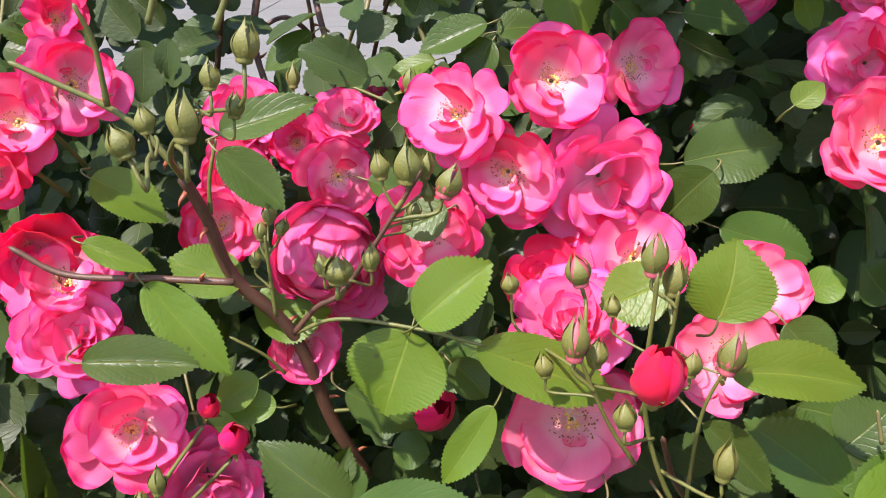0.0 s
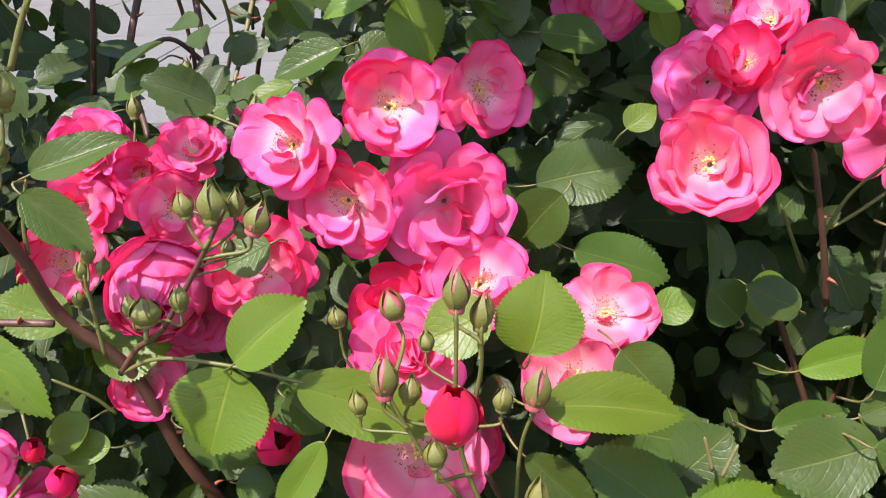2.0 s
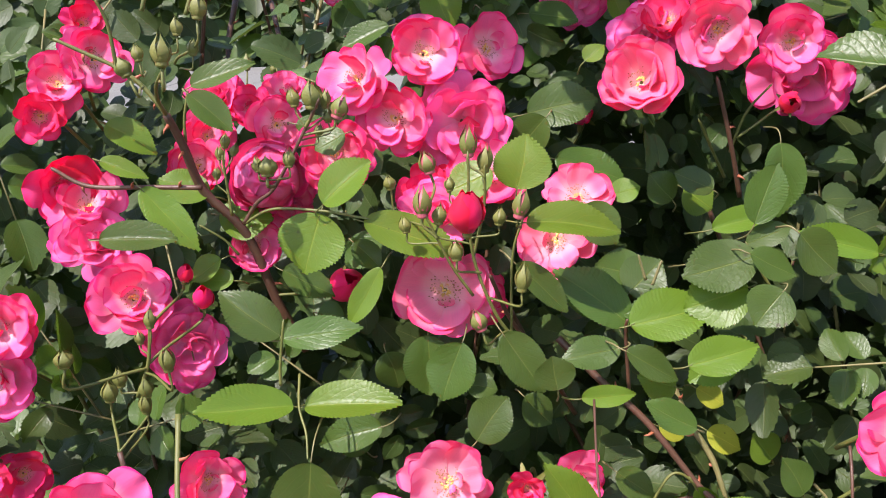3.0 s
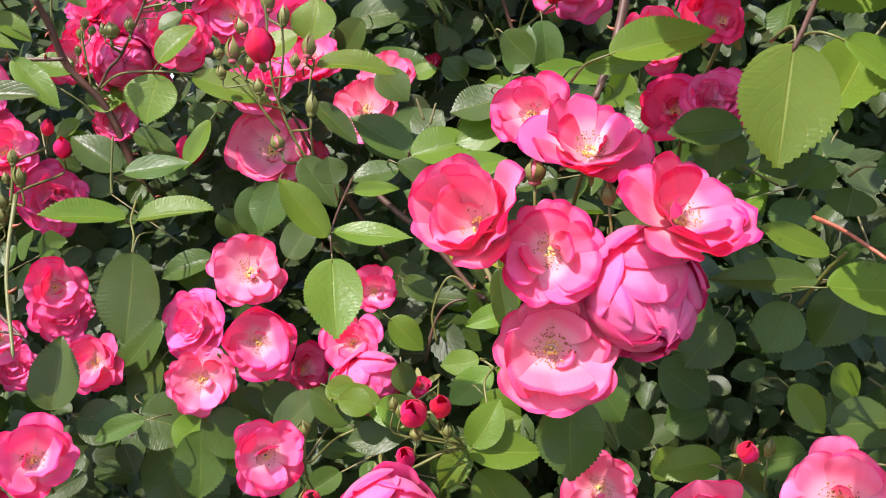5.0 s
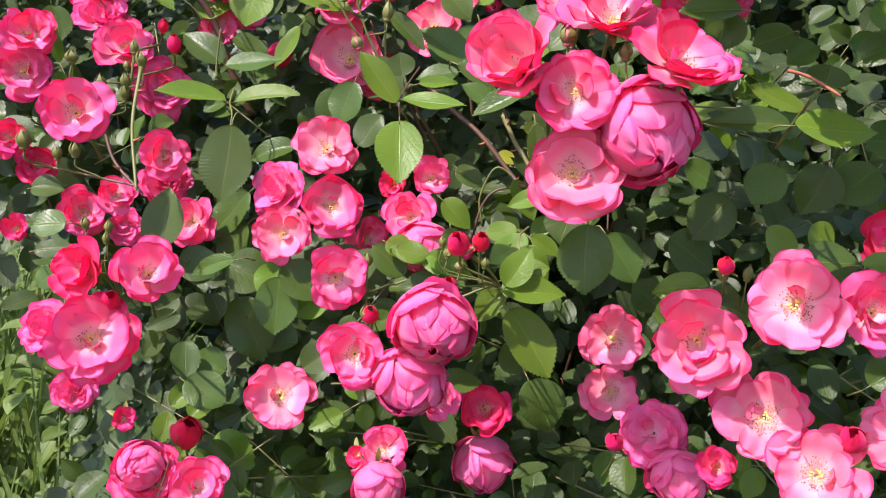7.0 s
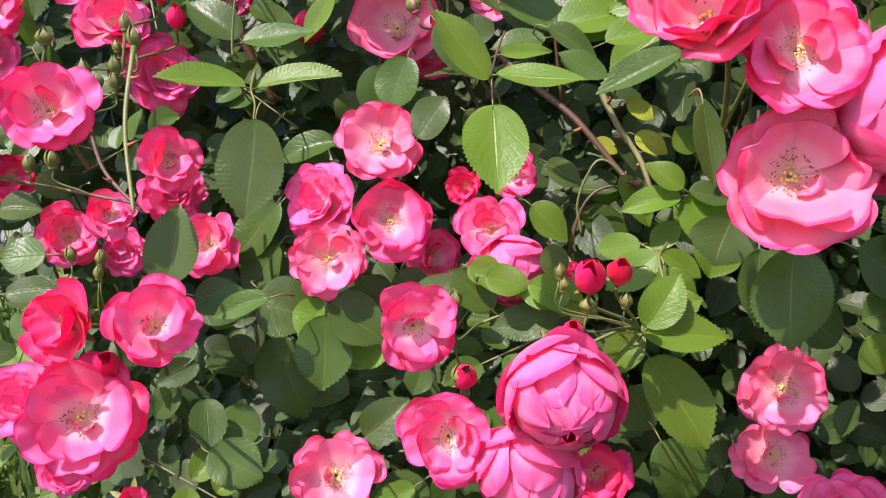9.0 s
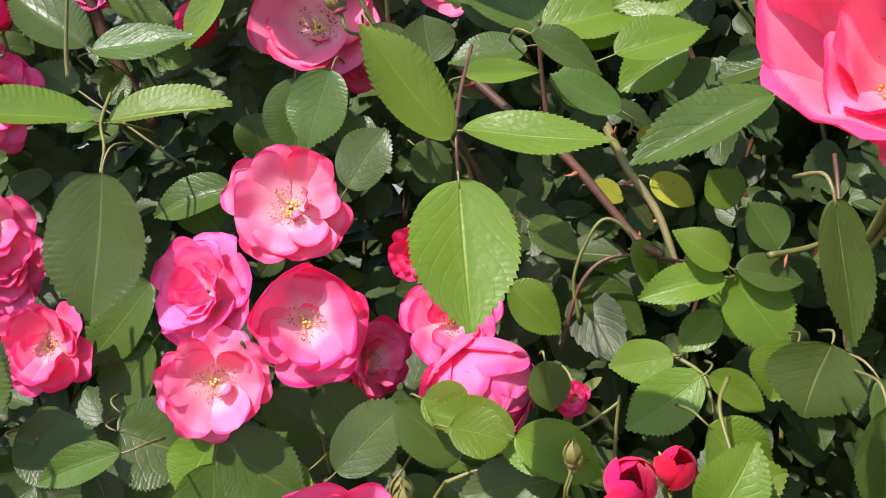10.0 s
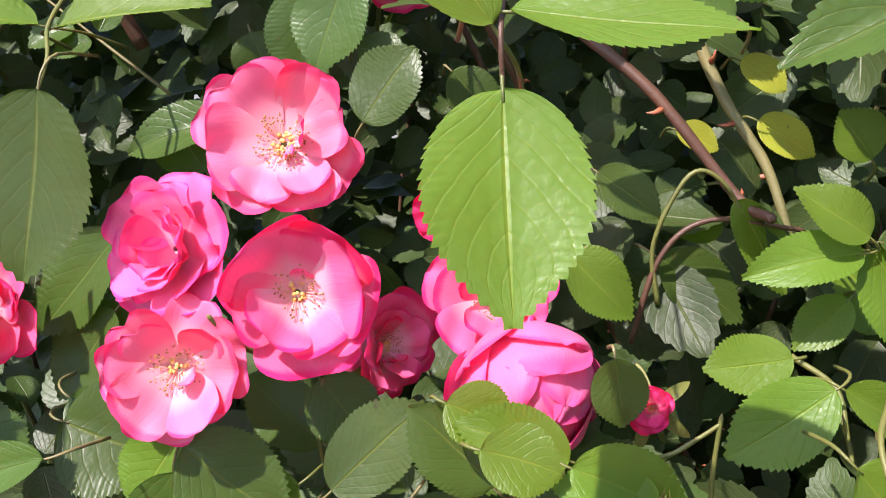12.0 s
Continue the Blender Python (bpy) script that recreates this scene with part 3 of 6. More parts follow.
def bud(at, width, height, axis, shoot=None):
    """A closed bud: its middle, breadth and length, the way that its tip points, and the place on a shoot that bears it."""
    COUNT["bud"] += 1
    rng = random.Random(700 + COUNT["bud"])
    axis = Vector(axis).normalized()
    base = Vector(at) - axis * height * 0.5
    turn = facing(axis, rng.uniform(0, 360))
    blush = width > 0.0125 and rng.random() < 0.4
    label = "green rosebud with a blush of pink between its sepals" if blush else "closed green rosebud on a thin stem"
    thing = tagged(new("rose_bud", None), label, "rosebud", "closed rosebuds")
    thing.matrix_world = Matrix.Translation(base)
    m = turn @ Matrix.Diagonal((width * 0.42, width * 0.42, height * 0.88, 1))
    child("bud_body", BUD_BODY_BLUSH if blush else BUD_BODY, thing, m)
    for i in range(5):
        child("sepal", CLASP, thing, m @ pose(0, 0, 0, 0, 0, 72 * i + rng.uniform(-8, 8)) @ Matrix.Diagonal((1.03, 1.03, rng.uniform(0.95, 1.12), 1)))
    foot = Vector(shoot) - base if shoot else -axis * 0.05 + Vector((rng.uniform(-0.01, 0.01), 0.045, -0.03))
    reach = foot.length
    line = smooth_line([Vector((0, 0, 0)), -axis * reach * 0.28, foot * 0.68 - axis * reach * 0.08 + Vector((rng.uniform(-0.05, 0.05), 0, 0)) * reach, foot], 4)
    v, f = tube_data(line, width * 0.075, width * 0.085, 6)
    child("stem", mesh_from("stem", v, f, [STEM["green"]]), thing)
    return thing


# ---- leaves ----
def leaflet_data(rng, rows, cols, teeth=True):
    """A toothed leaflet: length 1 along +y, breadth 1 along x, round at its foot, drawn to a short point, folded a little on its midrib."""
    verts, uvs, faces = [], [], []
    fold, bend, wave = rng.uniform(0.10, 0.36 if rows > 50 else 0.48), rng.uniform(-0.05, 0.34), rng.uniform(0.010, 0.035)
    p1, p2, sway = rng.uniform(0, 6.28), rng.uniform(0, 6.28), rng.uniform(-0.05, 0.05)
    mid, tip = rng.uniform(0.44, 0.53), rng.uniform(0.9, 1.15)
    n = 2 * cols
    for i in range(rows + 1):
        v = i / rows
        if v < mid:
            half = (1 - ((mid - v) / mid) ** 2.15) ** 0.52
        else:
            d = (v - mid) / (1 - mid)
            half = (1 - d ** 1.95) ** (0.92 * tip) * (1 - 0.25 * d ** 6)
        half = max(0.004, 0.5 * half)
        saw = 0.0
        if teeth and 0.05 < v < 0.985:
            # each tooth swells slowly and then drops back towards the tip of the leaf
            saw = (0.0, 0.55, 1.0)[i % 3] * (0.030 if rows > 50 else 0.042) * rng.uniform(0.75, 1.25)
        for k in range(n + 1):
            u = k / cols - 1
            a = abs(u)
            z = fold * a * half - bend * v * v * 0.5 + wave * math.sin(7 * v + p1 + 2.0 * (u > 0)) * a ** 1.5
            # the blade swells between its side veins
            z += 0.0008 * math.sin(42 * (v - 0.45 * a * half * 2)) * math.sin(math.pi * a) * (1 - v) ** 0.3
            verts.append((u * half + (saw if u > 0 else -saw) * a ** 6 + sway * math.sin(3 * v), v + 0.55 * saw * a ** 6, z + 0.01 * math.sin(6 * v + p2)))
            uvs.append((0.5 + 0.5 * u, v))
    for i in range(rows):
        for k in range(n):
            q = i * (n + 1) + k
            faces.append((q, q + 1, q + n + 2, q + n + 1))
    return verts, uvs, faces


_rng = random.Random(5)
BLADE, SMALL_BLADE = {}, {}
_shapes = [leaflet_data(_rng, 66, 4) for _ in range(9)]
_small = [leaflet_data(_rng, 36, 3) for _ in range(8)]
for _kind, _mat in LEAF.items():
    BLADE[_kind] = [mesh_from("leaf_blade", v, f, [_mat], uv) for v, uv, f in _shapes]
    SMALL_BLADE[_kind] = [mesh_from("leaflet_blade", v, f, [_mat], uv) for v, uv, f in _small]
LEAF_LABEL = {"yellow": "yellowing rose leaflet deep inside the bush", "light": "young yellow-green toothed rose leaflet in the sun", "dark": "glossy dark green toothed rose leaflet"}
SPOTS = []


def leaf_pose(base, tip, normal, width):
    y = (Vector(tip) - Vector(base))
    length = y.length
    y.normalize()
    z = Vector(normal)
    z = (z - z.dot(y) * y).normalized()
    x = y.cross(z)
    m = Matrix((x, y, z)).transposed().to_4x4()
    return m @ Matrix.Diagonal((width, length, (width + length) / 2, 1)), y, z


def leaf(kind, base, tip, normal, width):
    """One leaflet: foot and tip of its blade, the way that its face looks, its breadth."""
    COUNT["leaf"] += 1
    rng = random.Random(3000 + COUNT["leaf"])
    thing = tagged(new("rose_leaf", None), LEAF_LABEL[kind], "leaf", "rose leaves")
    thing.matrix_world = Matrix.Translation(base)
    m, y, z = leaf_pose(base, tip, normal, width)
    child("blade", rng.choice(BLADE[kind]), thing, m)
    SPOTS.append(((Vector(base) + Vector(tip)) / 2, width * 0.6))
    k = (Vector(tip) - Vector(base)).length
    line = smooth_line([y * k * 0.06 - z * 0.0004, -y * k * 0.08 - z * 0.001, -y * k * 0.20 + Vector((0, k * 0.16, -0.002)), -y * k * 0.26 + Vector((0, k * 0.6, -0.008))], 3)
    v, f = tube_data(line, 0.0004, 0.0008, 5)
    child("petiole", mesh_from("petiole", v, f, [STEM["olive" if kind == "dark" else "green"]]), thing)
    return thing


CANE_LABEL = {"green": "thin green rose shoot", "brown": "reddish-brown woody rose cane", "olive": "older olive-brown rose cane", "red": "dry cut-back red-brown rose twig"}


def cane(kind, radius, *pts):
    """A cane through the points, with a few hooked thorns."""
    rng = random.Random(int(radius * 1e5) + len(pts) * 7 + int(abs(pts[0][0]) * 1000))
    base = Vector(pts[0])
    thing = tagged(new("rose_cane", None), CANE_LABEL[kind], "rose cane", "rose canes")
    thing.matrix_world = Matrix.Translation(base)
    line = smooth_line([Vector(p) - base for p in pts], 7)
    v, f = tube_data(line + [line[-1] + (line[-1] - line[-2]) * 0.5], radius, radius * 0.7, 9, 0.05, rng)
    for k in range(len(v) - 9, len(v)):
        v[k] = v[k].lerp(line[-1] + (line[-1] - line[-2]) * 0.5, 0.75)
    child("shoot", mesh_from("shoot", v, f, [STEM[kind]]), thing)
    if radius > 0.0017:
        for i in range(3, len(line) - 2, 6):
            d = (line[i + 1] - line[i - 1]).normalized()
            out = d.cross(Vector((rng.uniform(-1, 1), rng.uniform(-1, 1), rng.uniform(-1, 1)))).normalized()
            tv, tf = tube_data([line[i] + out * radius * 0.6, line[i] + out * (radius + 0.003) - d * 0.001, line[i] + out * (radius + 0.0055) - d * 0.003], 0.0016, 0.0002, 5)
            child("thorn", mesh_from("thorn", tv, tf, [STEM["red"]]), thing)
    return thing


# ---- ground, kerb and paving ----
GROUND = 0.30


def ground_sheet():
    verts, faces = [], []
    xs = [-400, -60, -12, -5, -2.5, -1.5, -0.9, -0.5, -0.1, 0.3, 0.7, 1.2, 2, 4, 10, 60, 400]
    ys = [-400, -60, -10, -3, -1.2, -0.4, 0.1, 0.5, 0.9, 1.4, 2.2, 3.2, 4.6, 8, 30, 90, 400]
    for y in ys:
        for x in xs:
            h = 0.03 * noise.noise(Vector((x * 1.3, y * 1.3, 0))) if abs(x) < 6 and abs(y) < 4.7 else 0
            verts.append((x, y, GROUND + h))
    n = len(xs)
    for j in range(len(ys) - 1):
        for i in range(n - 1):
            faces.append((j * n + i, j * n + i + 1, (j + 1) * n + i + 1, (j + 1) * n + i))
    return tagged(new("ground", mesh_from("ground", verts, faces, [SOIL])), "dark soil and leaf litter under the bush", "ground", kind="structure")


def box_mesh(name, lo, hi, mat, bevel=0.008):
    bm = bmesh.new()
    bmesh.ops.create_cube(bm, size=1)
    for v in bm.verts:
        v.co = Vector(lo[i] + (v.co[i] + 0.5) * (hi[i] - lo[i]) for i in range(3))
    bmesh.ops.bevel(bm, geom=bm.edges[:], offset=bevel, segments=2, affect="EDGES")
    me = bpy.data.meshes.new(name)
    bm.to_mesh(me)
    bm.free()
    me.materials.append(mat)
    return me


ground_sheet()
paving = tagged(new("pavement", None), "pale sunlit concrete paving behind the bush", "pavement", kind="structure")
for _i in range(-5, 6):
    child("kerb_stone", box_mesh("kerb_stone", (_i * 1.0 + 0.005, 4.87, GROUND - 0.1), (_i * 1.0 + 0.995, 5.03, GROUND + 0.205), CONCRETE, 0.012), paving)
for _j in range(6):
    for _i in range(-5, 5):
        child("slab", box_mesh("slab", (_i * 2.0 + 0.005, 5.036 + _j * 2.0, GROUND - 0.1), (_i * 2.0 + 1.995, 5.036 + _j * 2.0 + 1.992, GROUND + 0.2), CONCRETE, 0.006), paving)


# ---- roses ----
rose("open", (0.088, 0.525, 1.436), 0.0623, (0.011, -0.969, 0.249))
rose("open", (0.032, 0.515, 1.421), 0.0581, (-0.384, -0.832, 0.400))
rose("open", (0.061, 0.510, 1.388), 0.0598, (-0.255, -0.947, 0.193))
rose("lilac", (0.119, 0.520, 1.381), 0.0747, (0.250, -0.930, 0.100))
rose("open", (0.143, 0.565, 1.435), 0.0572, (0.387, -0.914, 0.118))
rose("goblet", (0.250, 0.478, 1.411), 0.0720, (-0.300, -0.880, 0.360))
rose("fold", (0.314, 0.500, 1.443), 0.0667, (-0.284, -0.957, -0.065))
rose("lilac", (0.264, 0.540, 1.442), 0.0549, (-0.540, -0.757, 0.368))
rose("full", (0.372, 0.500, 1.432), 0.0552, (-0.028, -0.996, 0.090))
rose("popped", (0.372, 0.500, 1.385), 0.0177, (-0.157, -0.972, 0.177), (0.340, 0.526, 1.355))
rose("open", (-0.030, 0.510, 1.386), 0.0456, (0.298, -0.950, 0.091))
rose("cup", (-0.059, 0.550, 1.397), 0.0396, (0.149, -0.953, 0.262))
rose("full", (-0.030, 0.560, 1.409), 0.0427, (0.244, -0.584, 0.774))
rose("mauve", (-0.090, 0.565, 1.407), 0.0461, (0.089, -0.929, 0.359))
rose("full", (-0.098, 0.550, 1.376), 0.0457, (0.209, -0.933, 0.294))
rose("open", (-0.100, 0.520, 1.355), 0.0495, (0.212, -0.968, 0.136))
rose("open", (0.018, 0.475, 1.366), 0.0595, (0.230, -0.962, 0.145))
rose("dome", (-0.042, 0.498, 1.349), 0.0580, (0.250, -0.930, -0.100))
rose("mauve", (-0.030, 0.520, 1.320), 0.0487, (0.187, -0.978, 0.091))
rose("open", (-0.054, 0.487, 1.294), 0.0424, (0.333, -0.913, 0.234))
rose("bowl", (0.096, 0.458, 1.259), 0.0754, (-0.011, -0.958, 0.288))
rose("full", (0.122, 0.500, 1.240), 0.0569, (0.355, -0.891, 0.282))
rose("pale", (0.206, 0.500, 1.321), 0.0576, (-0.064, -0.734, 0.676))
rose("pale", (0.184, 0.475, 1.291), 0.0620, (-0.250, -0.920, 0.250))
rose("open", (0.134, 0.500, 1.342), 0.0601, (-0.060, -0.791, 0.609))
rose("red", (0.083, 0.505, 1.324), 0.0543, (-0.048, -0.801, 0.597))
rose("mauve", (0.092, 0.460, 1.320), 0.0599, (-0.056, -0.629, 0.775))
rose("popped", (0.018, 0.473, 1.263), 0.0286, (0.405, -0.799, 0.445), (-0.042, 0.488, 1.252))
rose("full", (-0.137, 0.436, 1.273), 0.0664, (0.302, -0.813, 0.497))
rose("mauve", (-0.104, 0.447, 1.227), 0.0617, (0.409, -0.901, 0.141))
rose("open", (-0.184, 0.495, 1.334), 0.0580, (0.276, -0.692, 0.667))
rose("mauve", (-0.176, 0.475, 1.308), 0.0554, (0.280, -0.752, 0.597))
rose("open", (-0.152, 0.470, 1.447), 0.0492, (0.535, -0.813, 0.231))
rose("full", (-0.179, 0.460, 1.431), 0.0447, (0.123, -0.969, 0.213))
rose("red", (-0.180, 0.530, 1.473), 0.0364, (0.481, -0.792, 0.377))
rose("red", (-0.190, 0.450, 1.408), 0.0395, (0.250, -0.968, -0.011))
rose("red", (-0.062, 0.710, 1.500), 0.0382, (0.200, -0.970, 0.138))
rose("open", (-0.000, 0.744, 1.491), 0.0382, (0.200, -0.969, 0.142))
rose("red", (-0.035, 0.760, 1.494), 0.0260, (-0.173, -0.920, 0.351))
rose("lilac", (0.233, 0.680, 1.477), 0.0660, (-0.126, -0.985, -0.120))
rose("mauve", (0.202, 0.660, 1.515), 0.0369, (-0.316, -0.894, 0.318))
rose("popped", (0.149, 0.600, 1.521), 0.0205, (-0.147, -0.933, 0.328), (0.162, 0.612, 1.513))
rose("mauve", (-0.030, 0.770, 1.395), 0.0301, (0.138, -0.754, 0.642))
rose("red", (0.304, 0.740, 1.496), 0.0252, (-0.326, -0.936, 0.132))
rose("red", (0.253, 0.780, 1.347), 0.0264, (-0.235, -0.882, 0.409))
rose("full", (0.294, 0.600, 1.477), 0.0513, (-0.538, -0.712, 0.452))
rose("full", (0.306, 0.560, 1.472), 0.0447, (-0.416, -0.758, 0.502))
rose("red", (0.282, 0.530, 1.453), 0.0460, (-0.399, -0.798, 0.450))
rose("red", (0.358, 0.660, 1.482), 0.0301, (-0.432, -0.776, 0.460))
rose("mauve", (0.400, 0.540, 1.402), 0.0800, (-0.254, -0.927, -0.277))
rose("full", (0.447, 0.420, 1.331), 0.0595, (-0.003, -0.999, 0.049))
rose("red", (0.489, 0.400, 1.352), 0.0554, (-0.062, -0.998, 0.021))
rose("red", (0.389, 0.160, 1.271), 0.0413, (-0.352, -0.865, 0.357))
rose("mauve", (0.413, 0.150, 1.276), 0.0372, (-0.215, -0.943, 0.254))
rose("red", (0.399, 0.100, 1.315), 0.0261, (-0.348, -0.935, 0.064))
rose("open", (-0.107, 0.245, 1.200), 0.0600, (0.341, -0.930, 0.139))
rose("cup", (-0.201, 0.360, 1.280), 0.0551, (0.462, -0.821, 0.335))
rose("full", (-0.211, 0.360, 1.243), 0.0637, (0.288, -0.956, 0.050))
rose("red", (-0.220, 0.340, 1.178), 0.0384, (0.303, -0.953, 0.012))
rose("red", (-0.225, 0.400, 1.149), 0.0442, (0.466, -0.874, 0.136))
rose("cup", (-0.075, 0.360, 1.158), 0.0491, (0.438, -0.890, 0.125))
rose("mauve", (-0.084, 0.390, 1.131), 0.0492, (0.348, -0.924, 0.158))
rose("cup", (-0.119, 0.345, 1.121), 0.0398, (0.394, -0.879, 0.270))
rose("open", (-0.051, 0.355, 1.094), 0.0531, (-0.114, -0.969, 0.221))
rose("full", (-0.165, 0.370, 1.103), 0.0515, (0.421, -0.861, 0.285))
rose("mauve", (-0.131, 0.390, 1.085), 0.0351, (0.387, -0.899, 0.204))
rose("red", (-0.214, 0.330, 1.091), 0.0286, (0.299, -0.929, 0.220))
rose("cup", (-0.034, 0.200, 1.069), 0.0592, (0.349, -0.827, 0.441))
rose("cup", (-0.091, 0.200, 1.071), 0.0502, (-0.238, -0.929, 0.282))
rose("open", (-0.078, 0.184, 1.018), 0.0730, (0.411, -0.855, 0.316))
rose("mauve", (-0.130, 0.210, 1.019), 0.0453, (-0.001, -0.835, 0.550))
rose("pale", (0.061, 0.240, 0.952), 0.0614, (0.230, -0.912, 0.340))
rose("open", (0.125, 0.180, 1.067), 0.0498, (0.359, -0.927, 0.112))
rose("full", (0.143, 0.140, 1.016), 0.0517, (0.053, -0.965, 0.257))
rose("dome", (0.202, 0.140, 1.042), 0.0650, (0.100, -0.920, -0.360))
rose("dome", (0.184, 0.150, 0.998), 0.0600, (-0.050, -0.820, -0.560))
rose("cup", (0.202, 0.200, 0.963), 0.0348, (0.363, -0.928, 0.084))
rose("cup", (0.240, 0.320, 0.914), 0.0511, (0.007, -0.914, 0.406))
rose("dome", (0.236, 0.345, 0.856), 0.0633, (0.100, -0.600, -0.800))
rose("open", (0.149, 0.260, 0.896), 0.0459, (0.283, -0.702, 0.654))
rose("dome", (0.145, 0.240, 0.875), 0.0500, (0.100, -0.750, -0.600))
rose("red", (0.124, 0.260, 0.890), 0.0230, (-0.164, -0.920, 0.357))
rose("popped", (-0.025, 0.242, 0.917), 0.0280, (0.263, -0.647, 0.716))
rose("full", (-0.044, 0.200, 0.890), 0.0623, (0.145, -0.817, 0.558))
rose("full", (-0.003, 0.200, 0.885), 0.0526, (0.456, -0.731, 0.508))
rose("mauve", (-0.154, 0.300, 0.935), 0.0380, (0.423, -0.830, 0.363))
rose("red", (-0.107, 0.300, 0.910), 0.0271, (0.468, -0.835, 0.289))
rose("red", (-0.088, 0.300, 0.872), 0.0273, (0.327, -0.740, 0.587))
rose("pale", (0.093, 0.330, 1.166), 0.0617, (0.173, -0.908, 0.382))
rose("bowl", (0.099, 0.310, 1.112), 0.0585, (0.263, -0.940, 0.217))
rose("pale", (0.055, 0.298, 1.088), 0.0546, (0.176, -0.965, 0.195))
rose("lilac", (0.045, 0.325, 1.127), 0.0540, (-0.350, -0.850, 0.350))
rose("full", (0.125, 0.360, 1.072), 0.0477, (0.689, -0.716, 0.116))
rose("full", (0.169, 0.340, 1.099), 0.0516, (-0.010, -0.957, 0.289))
rose("cup", (0.188, 0.385, 1.132), 0.0408, (0.266, -0.929, 0.257))
rose("red", (0.149, 0.385, 1.126), 0.0313, (-0.200, -0.977, 0.069))
rose("dome", (0.181, 0.325, 1.073), 0.0582, (0.200, -0.880, -0.420))
rose("red", (0.224, 0.300, 1.070), 0.0171, (-0.152, -0.911, 0.382))
rose("open", (0.299, 0.068, 1.206), 0.0530, (-0.020, -0.960, 0.280))
rose("bowl", (0.299, 0.073, 1.154), 0.0648, (-0.050, -0.960, 0.150))
rose("open", (0.362, 0.046, 1.224), 0.0660, (0.380, -0.620, 0.680))
rose("goblet", (0.262, 0.078, 1.223), 0.0720, (-0.450, -0.780, 0.420))
rose("open", (0.329, 0.104, 1.257), 0.0670, (0.100, -0.720, 0.680))
rose("open", (0.304, 0.165, 1.275), 0.0480, (-0.329, -0.904, 0.272))
rose("dome", (0.344, 0.085, 1.182), 0.0720, (0.200, -0.860, -0.460))
rose("pale", (0.432, 0.040, 1.074), 0.0660, (-0.287, -0.906, 0.310))
rose("full", (0.487, 0.055, 1.065), 0.0538, (0.079, -0.971, 0.225))
rose("cup", (0.529, 0.131, 1.095), 0.0532, (-0.375, -0.879, 0.295))
rose("pale", (0.349, 0.235, 1.003), 0.0548, (-0.110, -0.960, 0.256))
rose("pale", (0.350, 0.262, 0.949), 0.0520, (-0.106, -0.945, 0.309))
rose("fold", (0.382, 0.075, 1.040), 0.0675, (-0.100, -0.950, 0.050))
rose("pale", (0.426, 0.073, 0.991), 0.0664, (-0.250, -0.893, 0.374))
rose("pale", (0.515, 0.063, 0.984), 0.0611, (-0.452, -0.795, 0.404))
rose("pale", (0.452, 0.048, 0.962), 0.0639, (-0.294, -0.835, 0.465))
rose("lilac", (0.380, 0.212, 0.930), 0.0550, (-0.238, -0.870, 0.431))
rose("dome", (0.398, 0.200, 0.900), 0.0520, (-0.100, -0.850, -0.500))
rose("red", (0.419, 0.160, 0.921), 0.0351, (-0.211, -0.901, 0.380))
rose("red", (-0.201, 0.500, 1.347), 0.0566, (0.420, -0.898, -0.135))
rose("dome", (-0.050, 0.200, 0.904), 0.0450, (0.100, -0.900, 0.100))
rose("popped", (0.222, 0.160, 1.096), 0.0175, (-0.057, -0.671, 0.740), (0.253, 0.200, 1.056))
rose("popped", (0.239, 0.170, 1.096), 0.0141, (0.017, -0.669, 0.743), (0.253, 0.200, 1.056))
rose("popped", (0.214, 0.180, 1.060), 0.0140, (-0.047, -0.722, 0.690), (0.251, 0.206, 1.056))
rose("popped", (0.152, 0.170, 1.040), 0.0139, (0.055, -0.699, 0.713))
rose("popped", (-0.067, 0.200, 1.045), 0.0172, (0.362, -0.641, 0.677))
rose("popped", (0.113, 0.360, 1.343), 0.0230, (0.004, -0.313, 0.950), (0.116, 0.389, 1.326))
rose("popped", (-0.083, 0.430, 1.272), 0.0157, (0.264, -0.475, 0.839), (-0.120, 0.400, 1.233))
rose("popped", (-0.094, 0.430, 1.291), 0.0117, (0.346, -0.375, 0.860), (-0.115, 0.400, 1.261))
rose("popped", (0.006, 0.580, 1.425), 0.0110, (0.038, -0.634, 0.773), (-0.042, 0.615, 1.420))
rose("popped", (0.474, 0.050, 0.984), 0.0165, (-0.257, -0.636, 0.728))
rose("popped", (0.346, 0.200, 0.926), 0.0149, (-0.076, -0.671, 0.738))
rose("popped", (0.397, 0.070, 1.093), 0.0111, (-0.148, -0.700, 0.699))

# ---- closed buds ----
bud((-0.047, 0.374, 1.478), 0.0116, 0.0161, (0.136, 0.059, 0.989), (-0.076, 0.410, 1.443))
bud((-0.069, 0.360, 1.453), 0.0139, 0.0194, (0.040, 0.062, 0.997), (-0.086, 0.404, 1.432))
bud((-0.060, 0.368, 1.467), 0.0085, 0.0115, (0.040, 0.062, 0.997), (-0.074, 0.393, 1.449))
bud((-0.054, 0.378, 1.454), 0.0082, 0.0113, (0.136, 0.059, 0.989), (-0.070, 0.400, 1.440))
bud((-0.083, 0.358, 1.453), 0.0084, 0.0113, (-0.151, 0.067, 0.986), (-0.089, 0.387, 1.440))
bud((-0.093, 0.358, 1.445), 0.0119, 0.0139, (-0.400, 0.070, 0.914), (-0.097, 0.403, 1.429))
bud((0.010, 0.429, 1.416), 0.0150, 0.0210, (0.040, 0.062, 0.997), (0.004, 0.429, 1.394))
bud((-0.003, 0.430, 1.415), 0.0102, 0.0145, (-0.151, 0.067, 0.986), (0.004, 0.429, 1.394))
